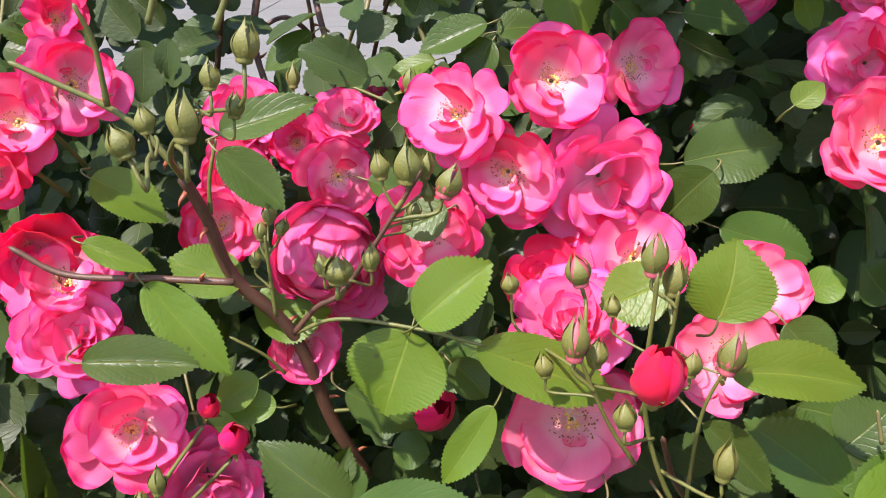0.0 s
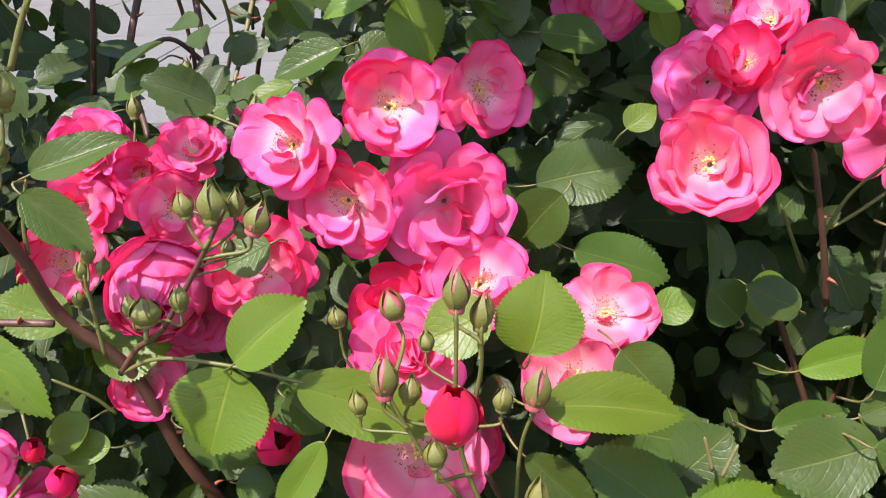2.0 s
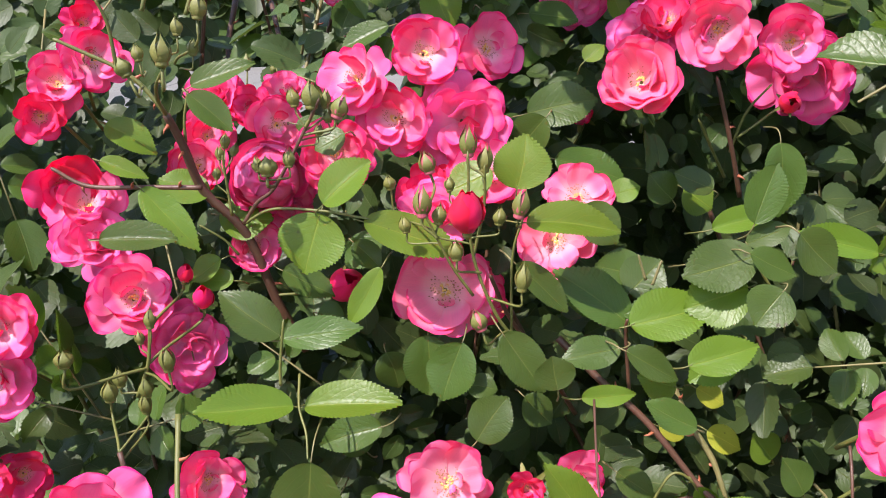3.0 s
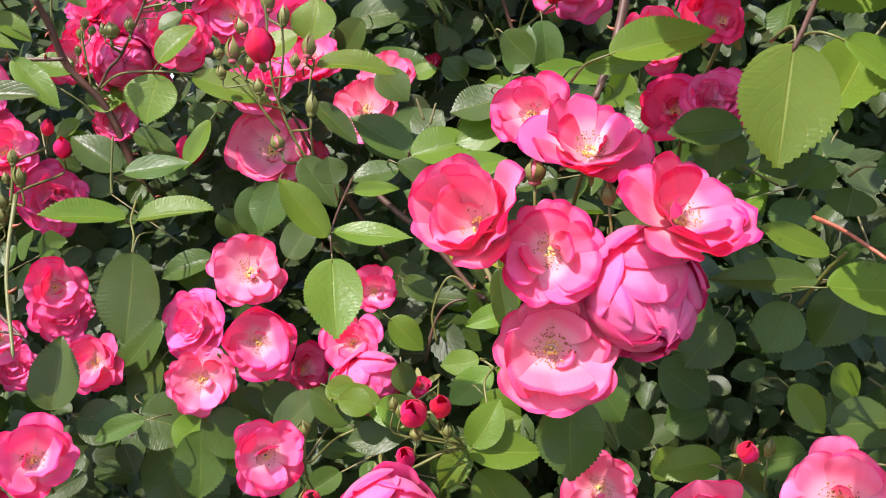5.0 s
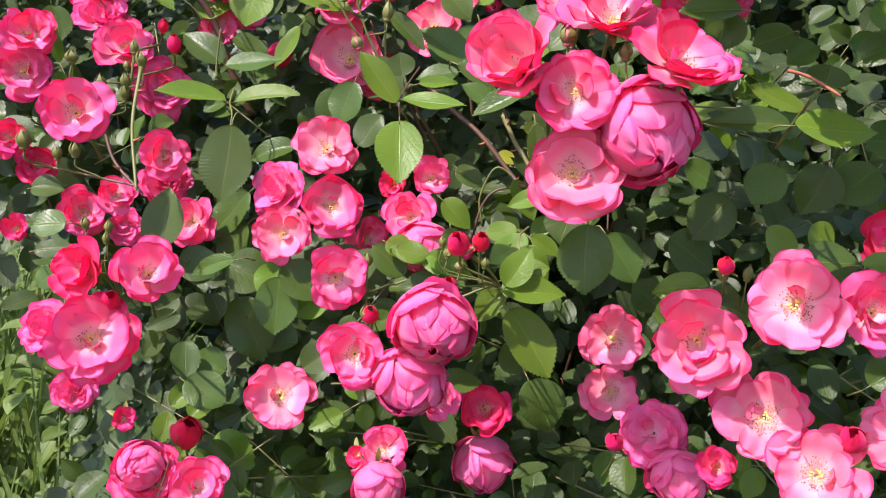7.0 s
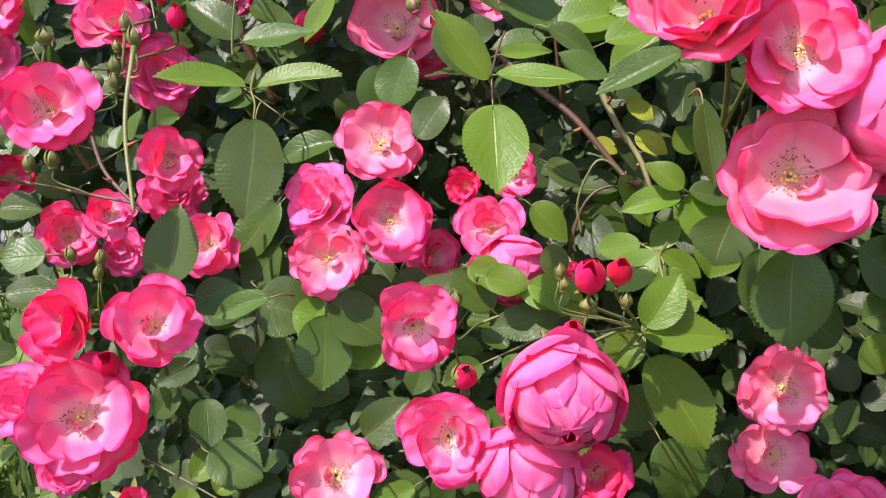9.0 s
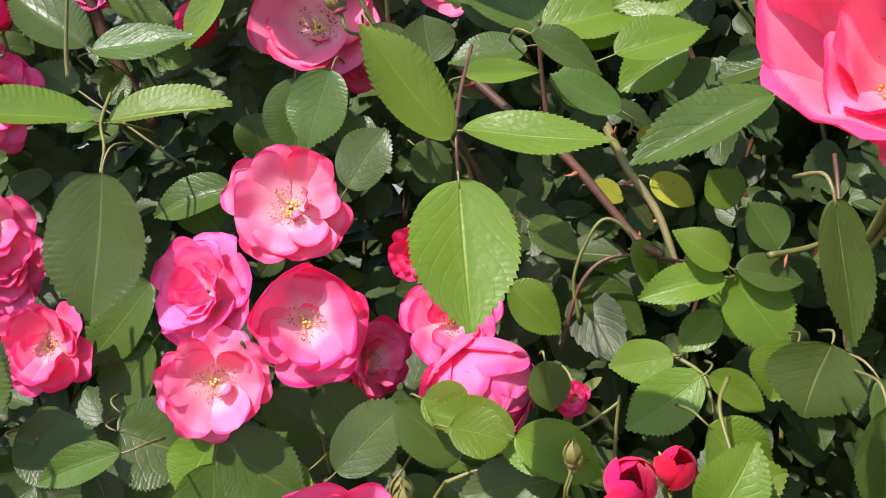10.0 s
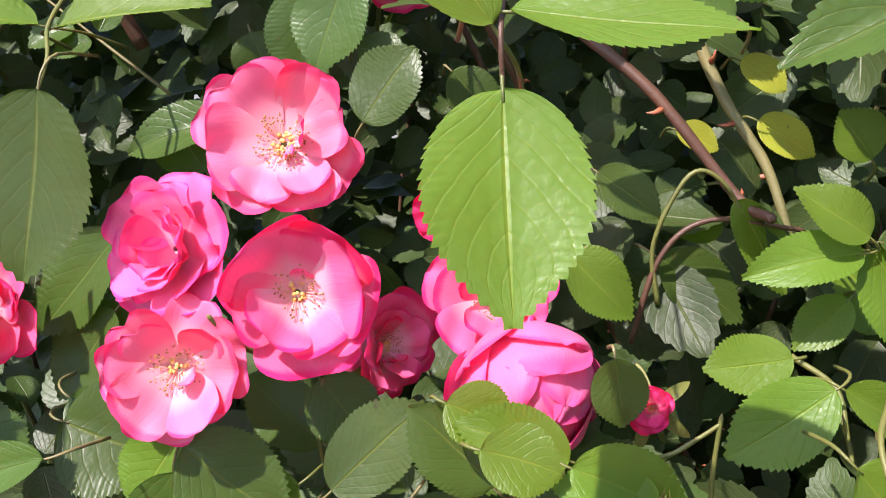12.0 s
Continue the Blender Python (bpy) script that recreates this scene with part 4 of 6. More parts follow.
bud((0.029, 0.432, 1.406), 0.0140, 0.0171, (0.399, 0.047, 0.916), (0.001, 0.431, 1.388))
bud((0.018, 0.440, 1.412), 0.0092, 0.0142, (0.136, 0.059, 0.989), (0.003, 0.430, 1.391))
bud((-0.008, 0.420, 1.374), 0.0097, 0.0139, (0.040, 0.062, 0.997), (-0.020, 0.436, 1.356))
bud((-0.023, 0.416, 1.370), 0.0157, 0.0157, (0.040, 0.062, 0.997), (-0.023, 0.436, 1.351))
bud((-0.031, 0.420, 1.371), 0.0085, 0.0121, (-0.151, 0.067, 0.986), (-0.020, 0.436, 1.356))
bud((-0.066, 0.460, 1.374), 0.0078, 0.0111, (0.040, 0.062, 0.997), (-0.063, 0.457, 1.355))
bud((-0.061, 0.460, 1.383), 0.0084, 0.0117, (0.136, 0.059, 0.989), (-0.063, 0.456, 1.365))
bud((-0.055, 0.460, 1.376), 0.0078, 0.0098, (0.318, 0.051, 0.947), (-0.063, 0.457, 1.360))
bud((-0.070, 0.460, 1.359), 0.0073, 0.0099, (0.040, 0.062, 0.997), (-0.063, 0.458, 1.343))
bud((0.012, 0.440, 1.390), 0.0081, 0.0094, (0.230, 0.055, 0.972), (-0.005, 0.432, 1.379))
bud((0.019, 0.440, 1.399), 0.0081, 0.0093, (-0.057, 0.065, 0.996), (-0.002, 0.431, 1.384))
bud((0.117, 0.395, 1.383), 0.0132, 0.0218, (0.040, 0.062, 0.997), (0.127, 0.391, 1.359))
bud((0.128, 0.400, 1.370), 0.0117, 0.0193, (0.136, 0.059, 0.989), (0.126, 0.393, 1.350))
bud((0.088, 0.420, 1.366), 0.0134, 0.0177, (-0.241, 0.069, 0.968), (0.085, 0.390, 1.337))
bud((0.084, 0.393, 1.344), 0.0141, 0.0229, (0.040, 0.062, 0.997), (0.093, 0.392, 1.318))
bud((0.095, 0.400, 1.333), 0.0114, 0.0150, (0.136, 0.059, 0.989), (0.119, 0.399, 1.310))
bud((0.150, 0.380, 1.342), 0.0132, 0.0212, (0.230, 0.055, 0.972), (0.150, 0.391, 1.323))
bud((0.136, 0.390, 1.332), 0.0100, 0.0135, (0.136, 0.059, 0.989), (0.116, 0.389, 1.318))
bud((0.071, 0.400, 1.327), 0.0096, 0.0126, (-0.151, 0.067, 0.986), (0.095, 0.393, 1.314))
bud((0.149, 0.370, 1.294), 0.0122, 0.0209, (0.136, 0.059, 0.989), (0.127, 0.394, 1.273))
bud((0.118, 0.370, 1.265), 0.0130, 0.0159, (-0.324, 0.069, 0.944), (0.140, 0.398, 1.246))
bud((0.105, 0.380, 1.312), 0.0117, 0.0146, (-0.057, 0.065, 0.996), (0.122, 0.392, 1.292))
bud((0.059, 0.450, 1.347), 0.0105, 0.0111, (-0.151, 0.067, 0.986), (0.091, 0.392, 1.323))
bud((0.103, 0.410, 1.352), 0.0085, 0.0109, (-0.057, 0.065, 0.996), (0.123, 0.396, 1.330))
bud((-0.114, 0.400, 1.268), 0.0099, 0.0161, (0.040, 0.062, 0.997), (-0.117, 0.400, 1.247))
bud((-0.127, 0.410, 1.250), 0.0083, 0.0109, (-0.057, 0.065, 0.996), (-0.119, 0.400, 1.240))
bud((-0.142, 0.400, 1.224), 0.0115, 0.0159, (-0.057, 0.065, 0.996), (-0.129, 0.400, 1.211))
bud((-0.053, 0.660, 1.440), 0.0093, 0.0147, (0.020, 0.149, 0.989), (-0.044, 0.620, 1.413))
bud((-0.057, 0.660, 1.421), 0.0071, 0.0094, (-0.171, 0.146, 0.974), (-0.034, 0.720, 1.378))
bud((-0.049, 0.660, 1.416), 0.0071, 0.0094, (0.210, 0.145, 0.967), (-0.098, 0.700, 1.386))
bud((-0.069, 0.450, 1.526), 0.0126, 0.0174, (0.020, 0.149, 0.989), (-0.058, 0.450, 1.513))
bud((-0.056, 0.450, 1.520), 0.0117, 0.0175, (0.210, 0.145, 0.967), (-0.064, 0.450, 1.499))
bud((-0.088, 0.440, 1.520), 0.0128, 0.0200, (0.020, 0.149, 0.989), (-0.096, 0.440, 1.498))
bud((-0.101, 0.440, 1.520), 0.0105, 0.0152, (-0.077, 0.148, 0.986), (-0.095, 0.440, 1.500))
bud((-0.096, 0.440, 1.508), 0.0096, 0.0144, (0.020, 0.149, 0.989), (-0.099, 0.440, 1.488))
bud((-0.072, 0.450, 1.513), 0.0083, 0.0123, (0.020, 0.149, 0.989), (-0.067, 0.450, 1.495))
bud((-0.060, 0.560, 1.434), 0.0092, 0.0145, (0.020, 0.149, 0.989))
bud((0.008, 0.570, 1.429), 0.0101, 0.0155, (0.116, 0.148, 0.982))
bud((-0.184, 0.300, 1.178), 0.0146, 0.0209, (0.019, -0.102, 0.995), (-0.170, 0.324, 1.149))
bud((-0.153, 0.300, 1.165), 0.0104, 0.0146, (0.019, -0.102, 0.995), (-0.135, 0.315, 1.143))
bud((-0.136, 0.300, 1.167), 0.0115, 0.0156, (0.019, -0.102, 0.995), (-0.115, 0.309, 1.139))
bud((-0.109, 0.300, 1.096), 0.0095, 0.0137, (0.115, -0.097, 0.989))
bud((-0.131, 0.300, 1.099), 0.0095, 0.0126, (0.019, -0.102, 0.995))
bud((-0.112, 0.300, 1.085), 0.0084, 0.0127, (0.115, -0.097, 0.989))
bud((-0.092, 0.360, 1.252), 0.0121, 0.0187, (0.019, -0.102, 0.995), (-0.123, 0.400, 1.227))
bud((-0.109, 0.360, 1.233), 0.0110, 0.0166, (0.019, -0.102, 0.995), (-0.121, 0.330, 1.201))
bud((0.334, 0.090, 1.231), 0.0100, 0.0133, (-0.036, -0.098, 0.995))
bud((0.299, 0.110, 1.244), 0.0127, 0.0162, (0.061, -0.098, 0.993))
bud((0.211, 0.210, 1.082), 0.0078, 0.0104, (0.051, -0.029, 0.998), (0.249, 0.213, 1.055))
bud((0.208, 0.190, 1.094), 0.0071, 0.0109, (0.056, -0.078, 0.995), (0.253, 0.200, 1.056))
bud((0.242, 0.170, 1.080), 0.0080, 0.0105, (0.152, -0.072, 0.986), (0.253, 0.200, 1.056))
bud((0.222, 0.180, 1.076), 0.0101, 0.0095, (0.056, -0.078, 0.995), (0.253, 0.200, 1.056))
bud((0.148, 0.190, 1.080), 0.0084, 0.0110, (0.056, -0.078, 0.995))
bud((0.403, 0.100, 1.084), 0.0101, 0.0132, (-0.164, -0.111, 0.980))
bud((0.420, 0.100, 1.083), 0.0077, 0.0131, (0.123, -0.105, 0.987))
bud((0.147, 0.200, 1.079), 0.0100, 0.0118, (0.027, -0.108, 0.994), (0.161, 0.270, 1.045))
bud((0.150, 0.170, 1.041), 0.0132, 0.0141, (0.027, -0.108, 0.994))
bud((-0.111, 0.360, 1.221), 0.0100, 0.0163, (0.061, -0.098, 0.993), (-0.120, 0.328, 1.195))
bud((-0.134, 0.360, 1.231), 0.0127, 0.0163, (0.061, -0.098, 0.993), (-0.121, 0.330, 1.201))
bud((-0.161, 0.360, 1.256), 0.0144, 0.0135, (0.061, -0.098, 0.993), (-0.121, 0.400, 1.230))

# ---- single leaflets ----
leaf("light", (0.013, 0.420, 1.340), (0.048, 0.424, 1.369), (-0.313, -0.812, 0.492), 0.0309)
leaf("light", (0.009, 0.430, 1.331), (-0.005, 0.424, 1.288), (-0.193, -0.960, 0.203), 0.0492)
leaf("light", (0.041, 0.420, 1.326), (0.108, 0.417, 1.300), (0.196, -0.772, 0.605), 0.0313)
leaf("light", (0.154, 0.390, 1.327), (0.220, 0.390, 1.321), (0.071, -0.647, 0.759), 0.0290)
leaf("light", (0.149, 0.400, 1.348), (0.156, 0.405, 1.385), (-0.163, -0.972, 0.169), 0.0383)
leaf("light", (0.134, 0.430, 1.356), (0.101, 0.428, 1.343), (-0.182, -0.767, 0.615), 0.0314)
leaf("dark", (-0.081, 0.460, 1.424), (-0.035, 0.463, 1.441), (-0.182, -0.768, 0.615), 0.0215)
leaf("dark", (-0.078, 0.440, 1.420), (-0.049, 0.436, 1.393), (0.295, -0.846, 0.444), 0.0214)
leaf("light", (-0.155, 0.480, 1.397), (-0.118, 0.477, 1.375), (0.254, -0.800, 0.544), 0.0247)
leaf("light", (-0.080, 0.470, 1.341), (-0.118, 0.472, 1.355), (0.181, -0.768, 0.615), 0.0285)
leaf("light", (-0.121, 0.440, 1.354), (-0.082, 0.433, 1.307), (0.297, -0.881, 0.369), 0.0248)
leaf("dark", (-0.149, 0.420, 1.322), (-0.093, 0.420, 1.320), (0.024, -0.744, 0.667), 0.0243)
leaf("dark", (-0.023, 0.400, 1.250), (-0.064, 0.405, 1.285), (0.295, -0.838, 0.458), 0.0315)
leaf("dark", (-0.021, 0.400, 1.247), (0.036, 0.401, 1.254), (-0.058, -0.746, 0.663), 0.0246)
leaf("light", (-0.012, 0.366, 1.211), (-0.073, 0.340, 1.222), (0.100, -0.560, 0.820), 0.0310)
leaf("light", (-0.004, 0.366, 1.210), (0.064, 0.352, 1.216), (-0.020, -0.520, 0.850), 0.0300)
leaf("light", (0.050, 0.430, 1.288), (0.023, 0.424, 1.246), (-0.288, -0.903, 0.320), 0.0196)
leaf("dark", (0.048, 0.470, 1.303), (0.019, 0.466, 1.280), (-0.286, -0.824, 0.489), 0.0278)
leaf("dark", (-0.028, 0.460, 1.281), (0.012, 0.457, 1.261), (0.233, -0.787, 0.572), 0.0242)
leaf("dark", (0.029, 0.450, 1.303), (0.048, 0.447, 1.283), (0.301, -0.862, 0.408), 0.0201)
leaf("dark", (-0.004, 0.460, 1.245), (0.017, 0.459, 1.241), (0.128, -0.755, 0.643), 0.0211)
leaf("light", (-0.072, 0.450, 1.295), (-0.098, 0.448, 1.281), (-0.236, -0.787, 0.570), 0.0202)
leaf("light", (-0.064, 0.450, 1.278), (-0.092, 0.450, 1.281), (0.068, -0.747, 0.661), 0.0187)
leaf("light", (-0.079, 0.490, 1.321), (-0.037, 0.489, 1.315), (0.079, -0.748, 0.659), 0.0391)
leaf("light", (-0.148, 0.440, 1.376), (-0.114, 0.438, 1.363), (0.187, -0.770, 0.611), 0.0141)
leaf("dark", (0.028, 0.460, 1.384), (0.005, 0.458, 1.373), (-0.226, -0.783, 0.579), 0.0228)
leaf("dark", (0.034, 0.490, 1.367), (0.050, 0.487, 1.347), (0.295, -0.881, 0.369), 0.0243)
leaf("dark", (0.279, 0.150, 1.185), (0.283, 0.144, 1.143), (0.062, -0.986, 0.153), 0.0155)
leaf("dark", (0.003, 0.330, 1.187), (-0.009, 0.319, 1.116), (-0.090, -0.982, 0.165), 0.0504)
leaf("light", (0.174, 0.210, 1.189), (0.175, 0.187, 1.140), (0.12, -0.88, 0.46), 0.0372)
leaf("light", (0.172, 0.212, 1.203), (0.144, 0.212, 1.244), (0.260, -0.86, 0.44), 0.0230)
leaf("light", (0.176, 0.214, 1.206), (0.228, 0.202, 1.200), (0.105, -0.60, 0.79), 0.0200)
leaf("dark", (0.253, 0.320, 1.203), (0.221, 0.323, 1.222), (0.227, -0.836, 0.499), 0.0202)
leaf("light", (0.181, 0.330, 1.223), (0.217, 0.331, 1.225), (-0.028, -0.792, 0.610), 0.0145)
leaf("dark", (0.166, 0.330, 1.230), (0.163, 0.333, 1.252), (0.093, -0.982, 0.166), 0.0264)
leaf("dark", (0.281, 0.205, 1.212), (0.232, 0.202, 1.192), (-0.228, -0.686, 0.691), 0.0214)
leaf("dark", (0.114, 0.390, 1.165), (0.138, 0.395, 1.196), (-0.249, -0.909, 0.335), 0.0321)
leaf("dark", (0.107, 0.420, 1.230), (0.090, 0.413, 1.187), (-0.182, -0.958, 0.222), 0.0362)
leaf("light", (0.305, 0.330, 1.117), (0.262, 0.329, 1.110), (-0.064, -0.794, 0.604), 0.0210)
leaf("light", (0.310, 0.335, 1.117), (0.336, 0.329, 1.078), (0.249, -0.922, 0.296), 0.0389)
leaf("dark", (0.312, 0.335, 1.120), (0.347, 0.334, 1.113), (0.102, -0.797, 0.595), 0.0194)
leaf("light", (0.307, 0.330, 1.123), (0.282, 0.333, 1.143), (0.257, -0.862, 0.437), 0.0210)
leaf("light", (0.270, 0.295, 1.090), (0.240, 0.294, 1.087), (-0.042, -0.793, 0.608), 0.0209)
leaf("light", (0.279, 0.280, 1.085), (0.244, 0.277, 1.063), (-0.218, -0.838, 0.500), 0.0257)
leaf("light", (0.282, 0.280, 1.085), (0.307, 0.278, 1.068), (0.240, -0.844, 0.480), 0.0165)
leaf("light", (0.269, 0.235, 1.081), (0.294, 0.231, 1.052), (0.265, -0.900, 0.347), 0.0302)
leaf("light", (0.193, 0.270, 1.066), (0.156, 0.272, 1.079), (0.168, -0.811, 0.561), 0.0221)
leaf("dark", (0.168, 0.280, 1.051), (0.140, 0.284, 1.079), (0.266, -0.880, 0.393), 0.0276)
leaf("light", (0.192, 0.250, 1.074), (0.230, 0.248, 1.055), (0.208, -0.825, 0.526), 0.0250)
leaf("dark", (0.108, 0.300, 1.039), (0.144, 0.305, 1.071), (-0.250, -0.869, 0.427), 0.0297)
leaf("dark", (0.100, 0.330, 1.071), (0.117, 0.326, 1.046), (0.254, -0.916, 0.309), 0.0288)
leaf("dark", (0.003, 0.380, 1.120), (-0.040, 0.373, 1.077), (-0.255, -0.884, 0.393), 0.0372)
leaf("dark", (-0.008, 0.340, 1.060), (0.032, 0.336, 1.030), (0.255, -0.857, 0.448), 0.0296)
leaf("dark", (0.096, 0.345, 1.036), (0.064, 0.349, 1.065), (0.264, -0.873, 0.411), 0.0276)
leaf("light", (0.048, 0.310, 1.055), (0.029, 0.306, 1.027), (-0.246, -0.917, 0.314), 0.0327)
leaf("dark", (0.054, 0.300, 1.057), (0.093, 0.296, 1.029), (0.245, -0.847, 0.472), 0.0368)
leaf("dark", (0.002, 0.370, 1.088), (-0.027, 0.364, 1.049), (-0.250, -0.911, 0.328), 0.0313)
leaf("dark", (0.210, 0.290, 1.093), (0.212, 0.287, 1.069), (0.045, -0.988, 0.150), 0.0192)
leaf("light", (0.200, 0.360, 1.112), (0.227, 0.356, 1.085), (0.265, -0.878, 0.399), 0.0253)
leaf("dark", (0.213, 0.375, 1.143), (0.239, 0.372, 1.123), (0.256, -0.861, 0.439), 0.0219)
leaf("yellow", (0.285, 0.400, 1.159), (0.309, 0.398, 1.143), (0.237, -0.842, 0.485), 0.0206)
leaf("yellow", (0.282, 0.420, 1.184), (0.302, 0.418, 1.170), (0.250, -0.854, 0.455), 0.0182)
leaf("yellow", (0.254, 0.420, 1.154), (0.273, 0.419, 1.144), (0.220, -0.832, 0.510), 0.0154)
leaf("light", (0.271, 0.400, 1.116), (0.250, 0.399, 1.109), (-0.153, -0.811, 0.564), 0.0180)
leaf("dark", (0.240, 0.380, 1.104), (0.277, 0.376, 1.076), (0.253, -0.856, 0.450), 0.0289)
leaf("light", (0.305, 0.340, 1.096), (0.284, 0.337, 1.077), (-0.252, -0.873, 0.417), 0.0186)
leaf("dark", (0.315, 0.230, 1.114), (0.303, 0.226, 1.086), (-0.195, -0.954, 0.230), 0.0369)
leaf("light", (0.330, 0.300, 1.091), (0.317, 0.296, 1.064), (-0.206, -0.948, 0.243), 0.0314)
leaf("dark", (-0.033, 0.300, 1.064), (-0.007, 0.298, 1.048), (0.234, -0.839, 0.491), 0.0341)
leaf("dark", (0.018, 0.270, 1.068), (-0.023, 0.268, 1.057), (-0.119, -0.803, 0.584), 0.0180)
leaf("dark", (0.043, 0.420, 1.165), (-0.006, 0.418, 1.153), (-0.110, -0.801, 0.588), 0.0275)
leaf("dark", (0.029, 0.430, 1.139), (0.009, 0.434, 1.165), (0.259, -0.907, 0.332), 0.0315)
leaf("dark", (0.152, 0.420, 1.184), (0.172, 0.417, 1.162), (0.264, -0.891, 0.370), 0.0242)
leaf("light", (0.326, 0.380, 1.144), (0.313, 0.383, 1.164), (0.249, -0.920, 0.302), 0.0256)
leaf("dark", (0.346, 0.370, 1.121), (0.333, 0.374, 1.147), (0.223, -0.941, 0.255), 0.0253)
leaf("dark", (-0.055, 0.280, 1.078), (-0.047, 0.288, 1.132), (-0.009, -0.988, 0.152), 0.0382)
leaf("dark", (-0.044, 0.300, 1.065), (-0.004, 0.299, 1.054), (0.128, -0.819, 0.559), 0.0355)
leaf("dark", (-0.007, 0.360, 1.016), (0.017, 0.350, 0.952), (0.215, -0.951, 0.222), 0.0480)
leaf("dark", (0.049, 0.300, 1.047), (0.044, 0.292, 0.994), (0.014, -0.989, 0.149), 0.0402)
leaf("light", (0.093, 0.310, 1.036), (0.057, 0.306, 1.011), (-0.199, -0.882, 0.427), 0.0387)
leaf("dark", (0.078, 0.260, 0.970), (0.108, 0.264, 0.996), (-0.208, -0.900, 0.384), 0.0291)
leaf("light", (0.254, 0.200, 1.054), (0.306, 0.200, 1.051), (0.040, -0.725, 0.688), 0.0270)
leaf("light", (0.261, 0.210, 1.035), (0.293, 0.202, 0.979), (0.253, -0.926, 0.279), 0.0378)
leaf("light", (0.257, 0.215, 1.059), (0.294, 0.217, 1.068), (-0.093, -0.830, 0.550), 0.0244)
leaf("light", (0.256, 0.210, 1.051), (0.234, 0.206, 1.026), (-0.202, -0.925, 0.320), 0.0222)
leaf("dark", (0.314, 0.118, 1.115), (0.311, 0.111, 1.066), (0.037, -0.988, 0.148), 0.0377)
leaf("dark", (0.322, 0.200, 1.100), (0.322, 0.193, 1.055), (0.062, -0.987, 0.149), 0.0258)
leaf("dark", (-0.196, 0.330, 1.130), (-0.165, 0.330, 1.130), (0.001, -0.816, 0.578), 0.0244)
leaf("dark", (-0.149, 0.300, 1.099), (-0.183, 0.299, 1.097), (-0.028, -0.819, 0.574), 0.0291)
leaf("dark", (-0.171, 0.280, 1.076), (-0.134, 0.281, 1.078), (-0.025, -0.818, 0.574), 0.0197)
leaf("dark", (-0.164, 0.300, 1.054), (-0.181, 0.298, 1.039), (-0.208, -0.902, 0.378), 0.0245)
leaf("dark", (-0.007, 0.330, 1.054), (0.037, 0.328, 1.040), (0.143, -0.821, 0.553), 0.0464)
leaf("dark", (-0.024, 0.370, 1.059), (0.004, 0.375, 1.089), (-0.206, -0.917, 0.342), 0.0403)
leaf("dark", (-0.045, 0.300, 0.947), (-0.006, 0.297, 0.926), (0.212, -0.839, 0.501), 0.0374)
leaf("dark", (-0.015, 0.330, 0.948), (-0.049, 0.332, 0.962), (0.170, -0.827, 0.536), 0.0347)
leaf("dark", (-0.073, 0.330, 0.986), (-0.096, 0.327, 0.965), (-0.208, -0.904, 0.374), 0.0259)
leaf("light", (0.165, 0.250, 1.080), (0.190, 0.249, 1.072), (0.145, -0.821, 0.552), 0.0217)
leaf("dark", (0.212, 0.260, 1.050), (0.167, 0.259, 1.044), (-0.051, -0.822, 0.568), 0.0259)
leaf("light", (0.218, 0.250, 1.063), (0.186, 0.251, 1.068), (0.073, -0.815, 0.576), 0.0181)
leaf("light", (0.153, 0.280, 1.082), (0.176, 0.278, 1.070), (0.211, -0.838, 0.503), 0.0229)
leaf("light", (0.269, 0.370, 1.130), (0.289, 0.364, 1.091), (0.244, -0.934, 0.261), 0.0214)
leaf("light", (0.334, 0.360, 1.081), (0.310, 0.364, 1.108), (0.270, -0.886, 0.376), 0.0382)
leaf("dark", (0.117, 0.300, 1.010), (0.108, 0.296, 0.987), (-0.111, -0.975, 0.192), 0.0201)
leaf("dark", (0.260, 0.300, 0.985), (0.279, 0.296, 0.956), (0.263, -0.914, 0.308), 0.0360)
leaf("dark", (0.280, 0.280, 0.954), (0.301, 0.273, 0.907), (0.234, -0.941, 0.246), 0.0428)
leaf("light", (0.382, 0.200, 1.045), (0.394, 0.197, 1.025), (0.258, -0.921, 0.293), 0.0260)
leaf("light", (0.371, -0.057, 1.292), (0.362, -0.063, 1.250), (-0.102, -0.980, 0.172), 0.0336)
leaf("light", (0.406, -0.020, 1.294), (0.451, -0.025, 1.262), (0.283, -0.811, 0.513), 0.0238)
leaf("light", (0.430, 0.050, 1.182), (0.479, 0.050, 1.177), (0.064, -0.742, 0.668), 0.0281)
leaf("dark", (0.434, 0.070, 1.182), (0.381, 0.071, 1.188), (0.058, -0.829, 0.556), 0.0185)
leaf("light", (0.449, 0.090, 1.191), (0.413, 0.092, 1.208), (0.173, -0.854, 0.491), 0.0165)
leaf("dark", (0.515, 0.060, 1.229), (0.491, 0.062, 1.246), (0.212, -0.876, 0.433), 0.0222)
leaf("dark", (0.505, 0.075, 1.233), (0.472, 0.073, 1.220), (-0.143, -0.845, 0.515), 0.0229)
leaf("dark", (0.498, 0.083, 1.196), (0.533, 0.082, 1.190), (0.084, -0.832, 0.548), 0.0261)
leaf("dark", (0.498, 0.110, 1.170), (0.524, 0.110, 1.169), (0.027, -0.827, 0.561), 0.0311)
leaf("light", (0.519, 0.050, 1.181), (0.536, 0.049, 1.175), (0.133, -0.841, 0.524), 0.0306)
leaf("dark", (0.479, 0.100, 1.234), (0.505, 0.099, 1.225), (0.145, -0.845, 0.515), 0.0233)
leaf("dark", (0.450, 0.120, 1.244), (0.423, 0.118, 1.235), (-0.129, -0.841, 0.525), 0.0241)
